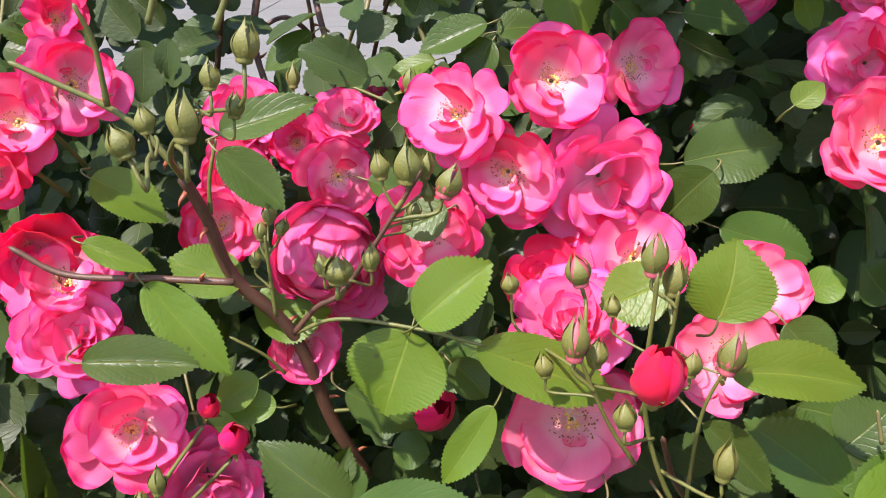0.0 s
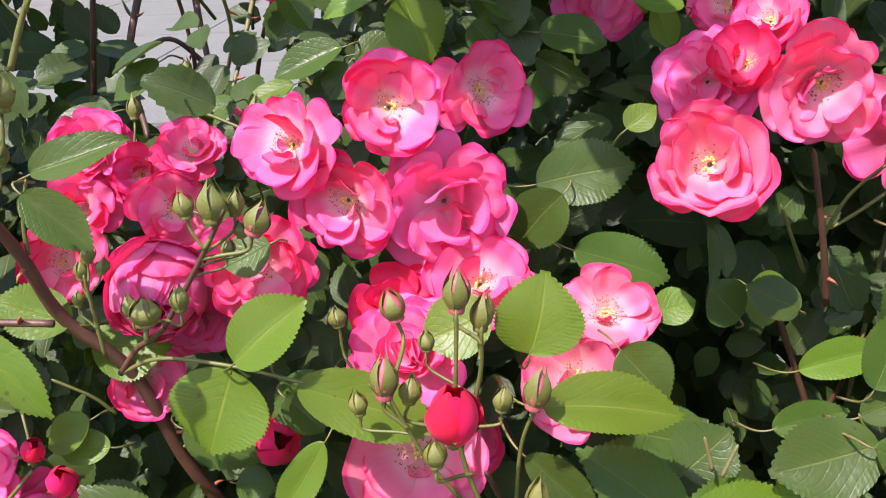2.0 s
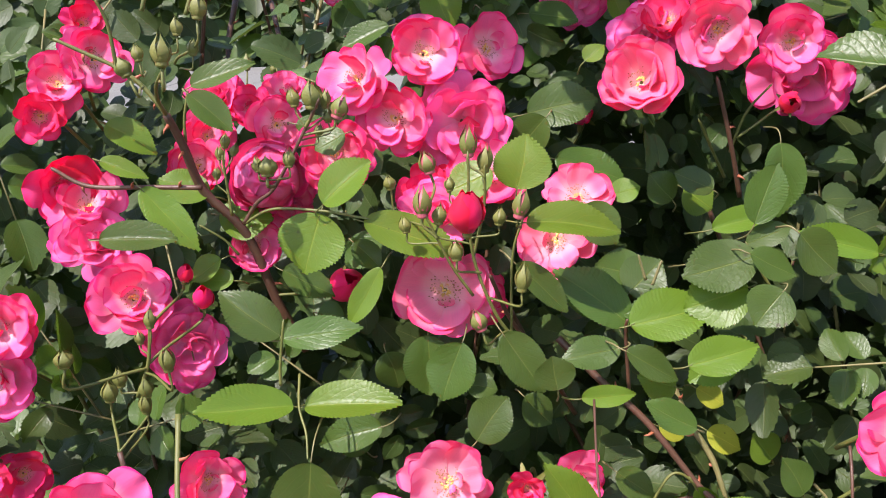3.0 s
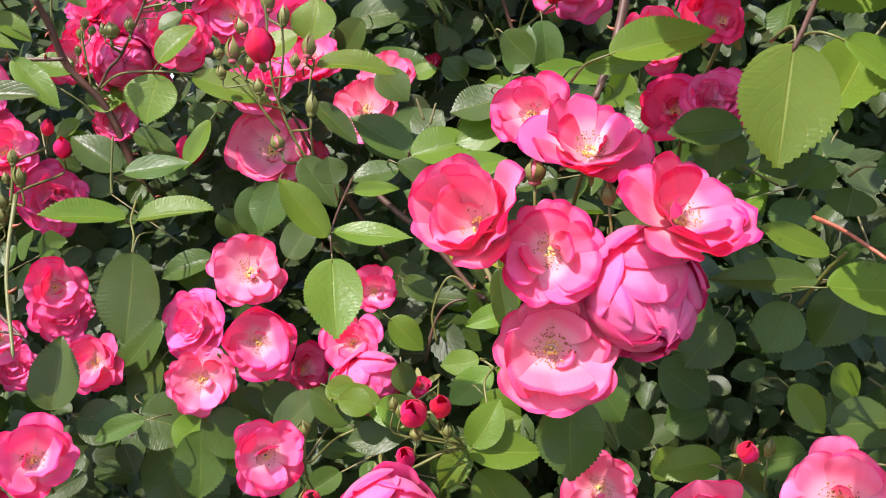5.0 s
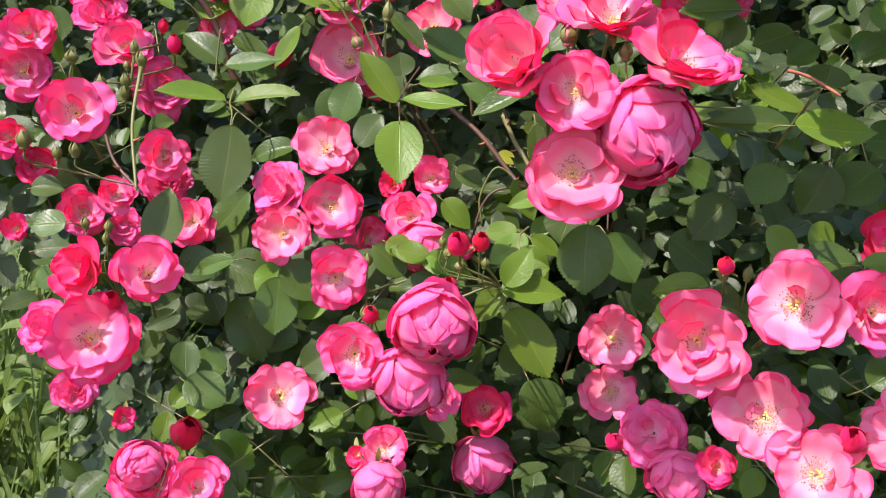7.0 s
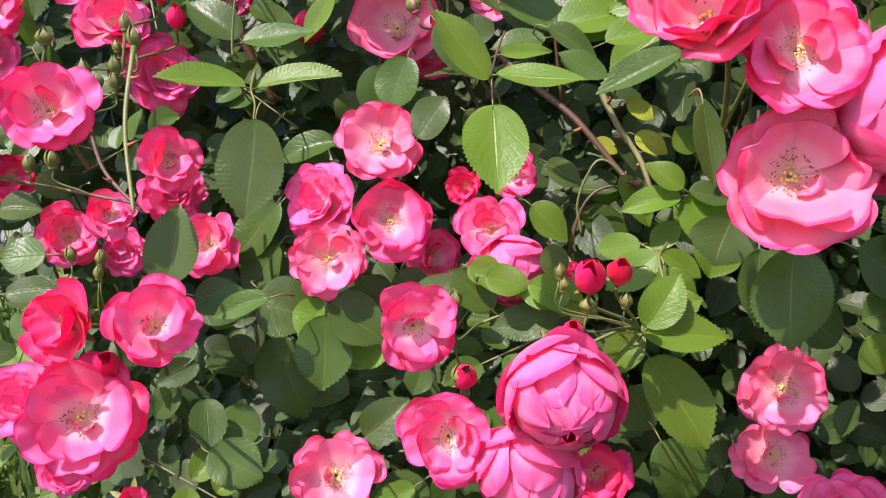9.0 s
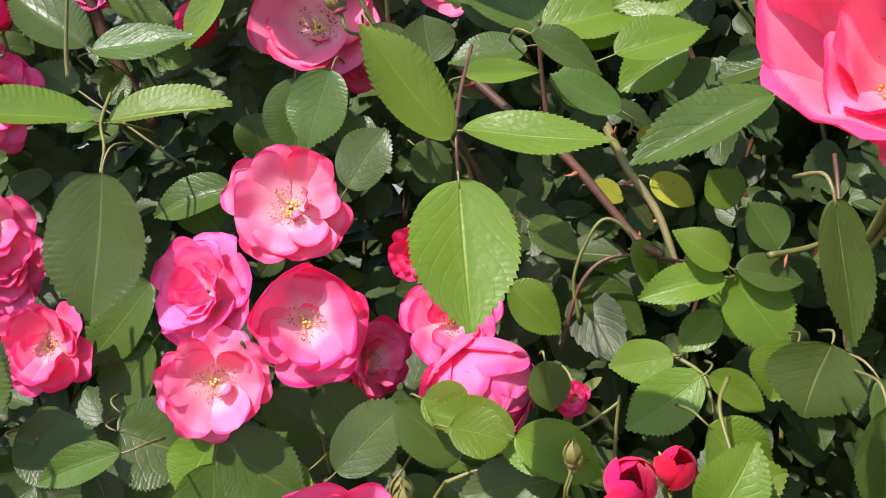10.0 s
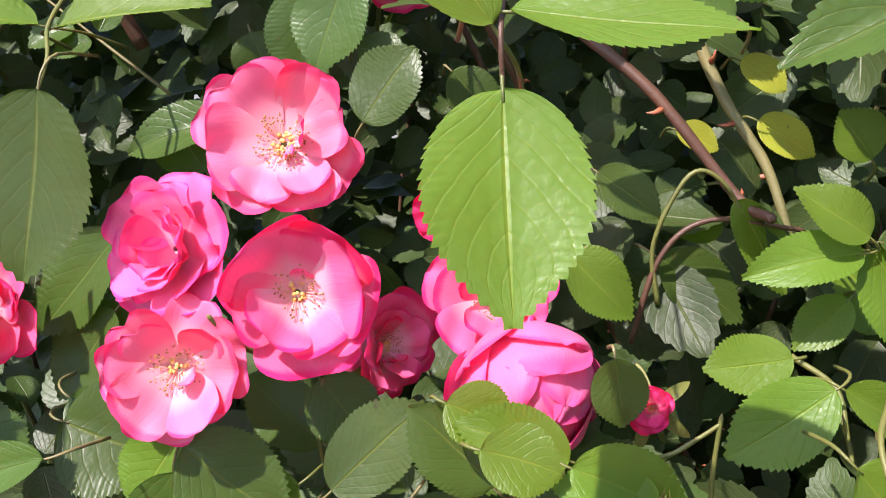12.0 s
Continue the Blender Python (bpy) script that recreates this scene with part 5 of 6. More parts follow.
leaf("dark", (0.411, 0.140, 1.261), (0.403, 0.136, 1.233), (-0.137, -0.972, 0.191), 0.0320)
leaf("dark", (0.476, 0.120, 1.221), (0.471, 0.118, 1.206), (-0.128, -0.974, 0.185), 0.0278)
leaf("dark", (0.469, 0.130, 1.235), (0.450, 0.128, 1.224), (-0.196, -0.867, 0.458), 0.0211)
leaf("dark", (0.448, 0.140, 1.154), (0.432, 0.136, 1.126), (-0.202, -0.943, 0.264), 0.0292)
leaf("dark", (0.501, 0.180, 1.150), (0.479, 0.175, 1.116), (-0.211, -0.936, 0.281), 0.0352)
leaf("dark", (0.536, 0.180, 1.148), (0.507, 0.176, 1.123), (-0.222, -0.892, 0.394), 0.0353)
leaf("light", (0.435, 0.110, 1.113), (0.455, 0.106, 1.086), (0.219, -0.930, 0.296), 0.0217)
leaf("dark", (0.459, 0.110, 1.089), (0.500, 0.110, 1.088), (0.011, -0.827, 0.562), 0.0289)
leaf("light", (0.396, 0.110, 1.072), (0.358, 0.109, 1.069), (-0.031, -0.828, 0.560), 0.0205)
leaf("dark", (0.395, 0.100, 1.071), (0.419, 0.098, 1.055), (0.215, -0.878, 0.427), 0.0208)
leaf("light", (0.495, 0.100, 1.088), (0.532, 0.100, 1.089), (0.004, -0.740, 0.673), 0.0159)
leaf("dark", (0.521, 0.100, 1.068), (0.554, 0.098, 1.051), (0.188, -0.861, 0.473), 0.0279)
leaf("dark", (0.524, 0.090, 1.036), (0.544, 0.086, 1.007), (0.214, -0.935, 0.283), 0.0276)
leaf("light", (0.549, 0.100, 1.085), (0.572, 0.097, 1.063), (0.228, -0.899, 0.373), 0.0312)
leaf("dark", (0.513, 0.120, 0.998), (0.540, 0.123, 1.018), (-0.212, -0.879, 0.426), 0.0294)
leaf("dark", (0.397, 0.250, 1.088), (0.435, 0.246, 1.060), (0.217, -0.881, 0.421), 0.0397)
leaf("dark", (0.344, 0.250, 1.091), (0.368, 0.244, 1.050), (0.203, -0.943, 0.262), 0.0352)
leaf("dark", (0.446, 0.250, 1.121), (0.414, 0.245, 1.088), (-0.226, -0.903, 0.366), 0.0394)
leaf("dark", (0.398, 0.200, 1.153), (0.422, 0.198, 1.135), (0.217, -0.881, 0.421), 0.0242)
leaf("dark", (0.432, 0.250, 1.050), (0.400, 0.249, 1.043), (-0.088, -0.833, 0.546), 0.0311)
leaf("dark", (0.394, 0.270, 1.023), (0.372, 0.273, 1.047), (0.228, -0.912, 0.341), 0.0322)
leaf("light", (0.258, 0.200, 1.056), (0.278, 0.205, 1.087), (-0.210, -0.936, 0.281), 0.0246)
leaf("light", (0.479, 0.150, 1.110), (0.493, 0.147, 1.090), (0.219, -0.930, 0.296), 0.0226)
leaf("dark", (0.558, 0.150, 1.142), (0.575, 0.147, 1.124), (0.228, -0.903, 0.363), 0.0262)
leaf("light", (0.511, 0.140, 1.263), (0.525, 0.137, 1.245), (0.219, -0.930, 0.296), 0.0249)
leaf("dark", (0.475, 0.150, 1.290), (0.471, 0.147, 1.272), (-0.119, -0.976, 0.180), 0.0288)
leaf("light", (0.459, -0.050, 1.287), (0.486, -0.052, 1.271), (0.192, -0.863, 0.468), 0.0163)
leaf("light", (0.503, 0.000, 1.274), (0.507, -0.005, 1.242), (0.048, -0.987, 0.154), 0.0213)
leaf("dark", (0.303, 0.300, 1.335), (0.325, 0.297, 1.311), (0.228, -0.912, 0.341), 0.0270)
leaf("dark", (0.202, 0.450, 1.322), (0.227, 0.446, 1.293), (0.228, -0.912, 0.341), 0.0327)
leaf("dark", (0.228, 0.410, 1.242), (0.177, 0.416, 1.285), (0.292, -0.834, 0.469), 0.0358)
leaf("dark", (0.232, 0.430, 1.259), (0.257, 0.434, 1.282), (-0.298, -0.841, 0.453), 0.0368)
leaf("light", (0.227, 0.400, 1.245), (0.287, 0.402, 1.259), (-0.118, -0.753, 0.648), 0.0389)
leaf("dark", (0.315, 0.400, 1.292), (0.263, 0.398, 1.280), (-0.122, -0.754, 0.646), 0.0388)
leaf("light", (0.258, 0.360, 1.229), (0.306, 0.362, 1.242), (-0.136, -0.756, 0.640), 0.0274)
leaf("dark", (0.216, 0.380, 1.236), (0.174, 0.379, 1.229), (-0.090, -0.749, 0.656), 0.0240)
leaf("dark", (0.216, 0.360, 1.242), (0.252, 0.357, 1.221), (0.256, -0.798, 0.546), 0.0206)
leaf("dark", (0.307, 0.390, 1.297), (0.339, 0.388, 1.280), (0.247, -0.794, 0.556), 0.0227)
leaf("light", (0.305, 0.470, 1.294), (0.354, 0.472, 1.304), (-0.105, -0.751, 0.652), 0.0219)
leaf("dark", (0.355, 0.470, 1.359), (0.355, 0.462, 1.302), (-0.009, -0.989, 0.147), 0.0324)
leaf("dark", (0.315, 0.420, 1.295), (0.347, 0.422, 1.306), (-0.174, -0.765, 0.620), 0.0193)
leaf("dark", (0.324, 0.370, 1.276), (0.304, 0.366, 1.253), (-0.304, -0.868, 0.393), 0.0325)
leaf("dark", (0.147, 0.400, 1.295), (0.182, 0.395, 1.259), (0.302, -0.859, 0.413), 0.0203)
leaf("dark", (0.135, 0.380, 1.251), (0.162, 0.374, 1.208), (0.277, -0.914, 0.296), 0.0304)
leaf("dark", (0.081, 0.450, 1.226), (0.079, 0.443, 1.178), (-0.043, -0.989, 0.143), 0.0386)
leaf("dark", (0.109, 0.420, 1.196), (0.132, 0.419, 1.191), (0.119, -0.753, 0.647), 0.0203)
leaf("dark", (0.046, 0.470, 1.205), (0.055, 0.466, 1.174), (0.169, -0.968, 0.186), 0.0294)
leaf("dark", (0.281, 0.440, 1.277), (0.322, 0.442, 1.286), (-0.103, -0.751, 0.652), 0.0202)
leaf("dark", (0.311, 0.490, 1.321), (0.282, 0.492, 1.337), (0.242, -0.793, 0.559), 0.0252)
leaf("dark", (0.282, 0.500, 1.312), (0.264, 0.503, 1.334), (0.295, -0.882, 0.368), 0.0294)
leaf("light", (0.232, 0.500, 1.318), (0.256, 0.501, 1.324), (-0.131, -0.755, 0.642), 0.0219)
leaf("dark", (0.172, 0.555, 1.380), (0.232, 0.556, 1.389), (-0.041, -0.880, 0.470), 0.0390)
leaf("dark", (0.193, 0.540, 1.343), (0.252, 0.538, 1.322), (0.161, -0.820, 0.550), 0.0340)
leaf("dark", (0.170, 0.570, 1.345), (0.151, 0.574, 1.374), (0.280, -0.904, 0.323), 0.0362)
leaf("dark", (0.186, 0.570, 1.336), (0.163, 0.572, 1.353), (0.277, -0.818, 0.504), 0.0283)
leaf("dark", (-0.014, 0.500, 1.388), (0.024, 0.498, 1.376), (0.168, -0.764, 0.623), 0.0209)
leaf("light", (0.097, 0.580, 1.490), (0.114, 0.574, 1.452), (0.267, -0.929, 0.255), 0.0367)
leaf("light", (0.094, 0.560, 1.504), (0.052, 0.556, 1.482), (-0.260, -0.751, 0.607), 0.0175)
leaf("light", (0.095, 0.560, 1.504), (0.138, 0.558, 1.489), (0.197, -0.721, 0.664), 0.0137)
leaf("dark", (0.182, 0.620, 1.461), (0.226, 0.619, 1.453), (0.109, -0.704, 0.702), 0.0322)
leaf("dark", (0.180, 0.620, 1.435), (0.195, 0.618, 1.424), (0.315, -0.782, 0.537), 0.0437)
leaf("dark", (0.140, 0.630, 1.467), (0.163, 0.626, 1.441), (0.340, -0.840, 0.423), 0.0326)
leaf("dark", (0.147, 0.630, 1.481), (0.182, 0.628, 1.470), (0.184, -0.718, 0.671), 0.0216)
leaf("dark", (0.057, 0.620, 1.456), (0.013, 0.617, 1.439), (-0.207, -0.728, 0.653), 0.0252)
leaf("light", (0.023, 0.630, 1.432), (-0.008, 0.628, 1.421), (-0.190, -0.723, 0.664), 0.0167)
leaf("dark", (0.064, 0.630, 1.450), (0.097, 0.631, 1.453), (-0.052, -0.700, 0.713), 0.0257)
leaf("dark", (0.060, 0.620, 1.445), (0.045, 0.617, 1.424), (-0.322, -0.875, 0.362), 0.0254)
leaf("light", (0.237, 0.620, 1.509), (0.251, 0.614, 1.471), (0.248, -0.939, 0.239), 0.0208)
leaf("light", (0.268, 0.600, 1.476), (0.236, 0.601, 1.481), (0.104, -0.703, 0.703), 0.0171)
leaf("light", (0.256, 0.620, 1.477), (0.268, 0.615, 1.447), (0.264, -0.931, 0.252), 0.0212)
leaf("dark", (0.046, 0.660, 1.496), (0.053, 0.656, 1.472), (0.201, -0.958, 0.205), 0.0262)
leaf("light", (0.041, 0.640, 1.530), (0.047, 0.635, 1.502), (0.157, -0.970, 0.184), 0.0318)
leaf("light", (0.071, 0.650, 1.511), (0.078, 0.646, 1.488), (0.207, -0.956, 0.210), 0.0255)
leaf("light", (-0.024, 0.620, 1.522), (0.012, 0.620, 1.520), (0.042, -0.698, 0.715), 0.0172)
leaf("light", (-0.082, 0.500, 1.548), (-0.084, 0.495, 1.518), (-0.039, -0.987, 0.156), 0.0266)
leaf("light", (-0.127, 0.480, 1.533), (-0.099, 0.479, 1.529), (0.093, -0.702, 0.706), 0.0194)
leaf("dark", (-0.053, 0.600, 1.454), (-0.084, 0.597, 1.432), (-0.300, -0.778, 0.553), 0.0209)
leaf("dark", (-0.095, 0.620, 1.420), (-0.133, 0.619, 1.411), (-0.129, -0.709, 0.693), 0.0221)
leaf("dark", (-0.022, 0.660, 1.416), (-0.048, 0.658, 1.404), (-0.224, -0.735, 0.640), 0.0216)
leaf("light", (0.212, 0.500, 1.425), (0.227, 0.502, 1.437), (-0.309, -0.786, 0.535), 0.0163)
leaf("light", (0.305, 0.550, 1.310), (0.328, 0.547, 1.291), (0.332, -0.796, 0.506), 0.0389)
leaf("dark", (0.240, 0.680, 1.379), (0.231, 0.683, 1.399), (0.272, -0.927, 0.258), 0.0248)
leaf("dark", (0.016, 0.660, 1.489), (0.034, 0.656, 1.463), (0.328, -0.874, 0.358), 0.0225)
leaf("dark", (0.186, 0.540, 1.378), (0.158, 0.545, 1.343), (-0.150, -0.900, 0.400), 0.0340)
leaf("dark", (0.320, 0.420, 1.310), (0.337, 0.426, 1.352), (-0.146, -0.967, 0.209), 0.0278)
leaf("light", (0.310, 0.400, 1.269), (0.265, 0.398, 1.257), (-0.095, -0.835, 0.542), 0.0424)
leaf("dark", (0.278, 0.410, 1.246), (0.225, 0.410, 1.250), (0.034, -0.824, 0.565), 0.0384)
leaf("light", (0.299, 0.380, 1.233), (0.263, 0.376, 1.210), (-0.194, -0.873, 0.448), 0.0277)
leaf("light", (0.253, 0.370, 1.209), (0.226, 0.371, 1.218), (0.135, -0.835, 0.534), 0.0275)
leaf("dark", (0.221, 0.430, 1.248), (0.183, 0.433, 1.270), (0.204, -0.857, 0.473), 0.0394)
leaf("dark", (0.248, 0.440, 1.266), (0.209, 0.441, 1.278), (0.135, -0.835, 0.534), 0.0348)
leaf("light", (0.344, 0.200, 1.302), (0.387, 0.201, 1.302), (-0.001, -0.825, 0.566), 0.0204)
leaf("light", (0.329, 0.050, 1.299), (0.380, 0.052, 1.309), (-0.078, -0.832, 0.549), 0.0233)
leaf("dark", (0.415, 0.120, 1.259), (0.374, 0.120, 1.259), (0.003, -0.824, 0.566), 0.0234)
leaf("light", (0.400, 0.200, 1.346), (0.361, 0.202, 1.360), (0.150, -0.838, 0.525), 0.0235)
leaf("light", (0.390, 0.380, 1.296), (0.336, 0.382, 1.313), (0.135, -0.835, 0.534), 0.0227)

# ---- canes and shoots ----
cane("brown", 0.0042, (-0.023, 0.500, 1.199), (-0.040, 0.490, 1.244), (-0.057, 0.479, 1.306), (-0.084, 0.469, 1.345), (-0.092, 0.458, 1.382), (-0.098, 0.448, 1.405))
cane("green", 0.0015, (-0.098, 0.448, 1.405), (-0.097, 0.430, 1.418), (-0.090, 0.410, 1.430), (-0.080, 0.400, 1.442))
cane("green", 0.0018, (-0.097, 0.448, 1.404), (-0.112, 0.446, 1.427), (-0.128, 0.444, 1.441), (-0.148, 0.442, 1.452), (-0.166, 0.440, 1.462))
cane("green", 0.0015, (-0.126, 0.440, 1.442), (-0.126, 0.435, 1.470), (-0.130, 0.430, 1.487))
cane("brown", 0.0020, (-0.079, 0.448, 1.351), (-0.117, 0.449, 1.353), (-0.162, 0.449, 1.356), (-0.187, 0.450, 1.370))
cane("brown", 0.0016, (-0.051, 0.448, 1.322), (-0.038, 0.442, 1.339), (-0.023, 0.436, 1.351), (0.001, 0.431, 1.388), (0.015, 0.425, 1.412))
cane("green", 0.0012, (-0.051, 0.448, 1.322), (-0.027, 0.439, 1.334), (0.011, 0.429, 1.333), (0.043, 0.420, 1.328))
cane("green", 0.0010, (-0.058, 0.450, 1.298), (-0.066, 0.445, 1.311), (-0.081, 0.440, 1.324))
cane("green", 0.0012, (-0.090, 0.460, 1.383), (-0.089, 0.460, 1.400), (-0.084, 0.460, 1.420))
cane("green", 0.0012, (-0.062, 0.460, 1.326), (-0.063, 0.458, 1.353), (-0.063, 0.455, 1.372))
cane("green", 0.0014, (0.150, 0.400, 1.232), (0.131, 0.395, 1.261), (0.116, 0.390, 1.311), (0.116, 0.385, 1.374))
cane("green", 0.0011, (0.142, 0.400, 1.236), (0.144, 0.395, 1.300), (0.152, 0.390, 1.331))
cane("green", 0.0012, (0.116, 0.400, 1.273), (0.101, 0.395, 1.299), (0.085, 0.390, 1.337))
cane("green", 0.0012, (0.117, 0.400, 1.300), (0.126, 0.395, 1.340), (0.127, 0.390, 1.366))
cane("brown", 0.0020, (0.196, 0.460, 1.148), (0.166, 0.440, 1.208), (0.143, 0.420, 1.247), (0.129, 0.400, 1.286))
cane("brown", 0.0015, (0.229, 0.410, 1.187), (0.225, 0.405, 1.236), (0.225, 0.400, 1.249))
cane("green", 0.0012, (-0.016, 0.352, 1.233), (-0.015, 0.352, 1.247), (-0.010, 0.352, 1.277))
cane("green", 0.0013, (0.355, 0.420, 1.231), (0.331, 0.420, 1.266), (0.315, 0.420, 1.295))
cane("green", 0.0016, (-0.131, 0.400, 1.208), (-0.120, 0.400, 1.233), (-0.115, 0.400, 1.261))
cane("brown", 0.0022, (0.346, 0.530, 1.305), (0.334, 0.520, 1.350), (0.318, 0.510, 1.404))
cane("green", 0.0012, (0.336, 0.530, 1.343), (0.345, 0.520, 1.376), (0.360, 0.510, 1.398))
cane("green", 0.0014, (0.339, 0.550, 1.318), (0.308, 0.520, 1.370))
cane("olive", 0.0012, (0.240, 0.410, 1.275), (0.235, 0.410, 1.293))
cane("olive", 0.0012, (0.245, 0.410, 1.271), (0.251, 0.410, 1.288))
cane("green", 0.0010, (-0.010, 0.390, 1.224), (-0.008, 0.366, 1.210), (-0.002, 0.350, 1.198), (0.000, 0.336, 1.187))
cane("brown", 0.0036, (0.394, 0.270, 1.377), (0.382, 0.260, 1.336), (0.372, 0.250, 1.310), (0.358, 0.240, 1.282))
cane("brown", 0.0032, (-0.116, 0.800, 1.488), (-0.119, 0.750, 1.433), (-0.098, 0.700, 1.386))
cane("brown", 0.0030, (-0.087, 0.850, 1.484), (-0.065, 0.785, 1.421), (-0.034, 0.720, 1.378))
cane("olive", 0.0022, (-0.023, 0.800, 1.485), (-0.038, 0.770, 1.427), (-0.047, 0.740, 1.392))
cane("olive", 0.0020, (0.001, 0.750, 1.467), (0.020, 0.735, 1.417), (0.036, 0.720, 1.362))
cane("brown", 0.0024, (-0.073, 0.820, 1.415), (-0.102, 0.810, 1.442), (-0.135, 0.800, 1.426))
cane("brown", 0.0008, (0.184, 0.300, 1.236), (0.177, 0.250, 1.218), (0.174, 0.215, 1.204), (0.174, 0.212, 1.189))
cane("brown", 0.0030, (0.178, 0.420, 1.230), (0.206, 0.405, 1.202), (0.238, 0.390, 1.173), (0.271, 0.375, 1.130), (0.281, 0.360, 1.124))
cane("olive", 0.0028, (0.259, 0.410, 1.196), (0.271, 0.400, 1.167), (0.286, 0.390, 1.141), (0.294, 0.380, 1.113))
cane("green", 0.0012, (0.238, 0.370, 1.086), (0.236, 0.370, 1.113), (0.250, 0.370, 1.141), (0.264, 0.370, 1.137), (0.276, 0.370, 1.114))
cane("brown", 0.0014, (0.227, 0.370, 1.069), (0.239, 0.370, 1.107), (0.259, 0.370, 1.122), (0.295, 0.370, 1.117))
cane("green", 0.0018, (0.327, 0.330, 1.127), (0.351, 0.345, 1.126), (0.380, 0.360, 1.130))
cane("brown", 0.0012, (0.362, 0.340, 1.174), (0.356, 0.320, 1.154), (0.352, 0.300, 1.091))
cane("green", 0.0011, (0.287, 0.300, 1.074), (0.288, 0.290, 1.063), (0.286, 0.280, 1.059))
cane("green", 0.0011, (0.271, 0.300, 1.089), (0.283, 0.290, 1.081), (0.284, 0.280, 1.068))
cane("green", 0.0009, (0.201, 0.260, 1.072), (0.220, 0.260, 1.072), (0.231, 0.260, 1.078), (0.238, 0.260, 1.083))
cane("green", 0.0010, (0.236, 0.260, 1.046), (0.236, 0.260, 1.065), (0.238, 0.260, 1.085))
cane("green", 0.0011, (0.101, 0.330, 1.071), (0.098, 0.330, 1.048), (0.100, 0.330, 1.025))
cane("green", 0.0013, (0.084, 0.320, 1.084), (0.075, 0.310, 1.093), (0.069, 0.300, 1.107))
cane("green", 0.0011, (0.161, 0.270, 1.045), (0.177, 0.270, 1.050), (0.190, 0.270, 1.046))
cane("red", 0.0012, (0.428, 0.060, 1.215), (0.434, 0.040, 1.210), (0.444, 0.020, 1.199))
cane("green", 0.0012, (0.429, 0.080, 1.167), (0.436, 0.065, 1.186), (0.439, 0.050, 1.198))
cane("green", 0.0018, (-0.069, 0.300, 1.240), (-0.064, 0.260, 1.189), (-0.048, 0.220, 1.138))
cane("brown", 0.0015, (-0.191, 0.330, 1.153), (-0.135, 0.315, 1.143), (-0.081, 0.300, 1.133))
cane("brown", 0.0018, (-0.121, 0.330, 1.201), (-0.107, 0.315, 1.158), (-0.076, 0.300, 1.127))
cane("green", 0.0008, (0.515, 0.050, 1.131), (0.521, 0.045, 1.114), (0.540, 0.040, 1.111))
cane("green", 0.0012, (0.223, 0.300, 1.052), (0.236, 0.250, 1.051), (0.253, 0.200, 1.056))
cane("green", 0.0010, (0.278, 0.240, 1.099), (0.270, 0.225, 1.093), (0.270, 0.210, 1.080))
cane("brown", 0.0020, (-0.095, 0.800, 1.350), (-0.077, 0.783, 1.419), (-0.081, 0.767, 1.485), (-0.090, 0.750, 1.529))
cane("brown", 0.0020, (-0.043, 0.800, 1.349), (-0.019, 0.775, 1.443), (0.009, 0.750, 1.503))
cane("brown", 0.0025, (-0.151, 0.750, 1.405), (-0.135, 0.735, 1.475), (-0.119, 0.720, 1.533))
cane("olive", 0.0018, (-0.076, 0.800, 1.365), (-0.038, 0.750, 1.448), (-0.041, 0.700, 1.518))
cane("green", 0.0018, (0.084, 0.700, 1.473), (0.106, 0.660, 1.498), (0.117, 0.620, 1.538))
cane("green", 0.0012, (0.099, 0.600, 1.484), (0.097, 0.590, 1.509), (0.101, 0.580, 1.536))
cane("olive", 0.0030, (0.317, 0.720, 1.400), (0.311, 0.710, 1.470), (0.305, 0.700, 1.526))
cane("green", 0.0014, (0.132, 0.700, 1.511), (0.144, 0.650, 1.492), (0.169, 0.600, 1.519))
cane("green", 0.0010, (-0.044, 0.620, 1.413), (-0.035, 0.600, 1.441))
cane("green", 0.0016, (-0.103, 0.440, 1.478), (-0.096, 0.440, 1.498), (-0.089, 0.440, 1.515))
cane("green", 0.0016, (-0.076, 0.450, 1.474), (-0.067, 0.450, 1.495), (-0.058, 0.450, 1.513))


# ---- dark gaps in the leaves ----
hollow(0.256, 0.520, 1.280, 0.024)
hollow(0.272, 0.500, 1.263, 0.021)
hollow(0.043, 0.480, 1.227, 0.015)
hollow(0.125, 0.460, 1.184, 0.018)
hollow(0.253, 0.580, 1.363, 0.017)
hollow(0.209, 0.460, 1.204, 0.015)
hollow(0.273, 0.520, 1.296, 0.021)
hollow(0.286, 0.560, 1.252, 0.032)
hollow(0.256, 0.540, 1.232, 0.022)
hollow(-0.089, 0.620, 1.423, 0.025)
hollow(0.451, 0.200, 1.134, 0.020)
hollow(0.234, 0.560, 1.362, 0.021)
hollow(0.348, 0.550, 1.305, 0.032)
hollow(0.376, 0.550, 1.349, 0.024)
hollow(0.317, 0.550, 1.339, 0.022)
hollow(0.231, 0.300, 1.182, 0.017)
hollow(0.265, 0.300, 1.188, 0.015)
hollow(0.251, 0.300, 1.160, 0.013)
hollow(0.216, 0.300, 1.191, 0.016)
hollow(0.239, 0.300, 1.168, 0.017)
hollow(0.258, 0.300, 1.149, 0.014)
hollow(0.023, 0.400, 1.193, 0.022)
hollow(0.126, 0.400, 1.151, 0.018)
hollow(0.143, 0.400, 1.180, 0.015)
hollow(0.052, 0.420, 1.220, 0.018)
hollow(0.361, 0.360, 1.059, 0.020)
hollow(0.204, 0.400, 1.175, 0.015)
hollow(0.367, 0.240, 1.098, 0.030)
hollow(0.405, 0.240, 1.123, 0.027)
hollow(0.445, 0.240, 1.094, 0.027)
hollow(0.185, 0.380, 1.188, 0.021)
hollow(0.305, 0.260, 0.991, 0.022)
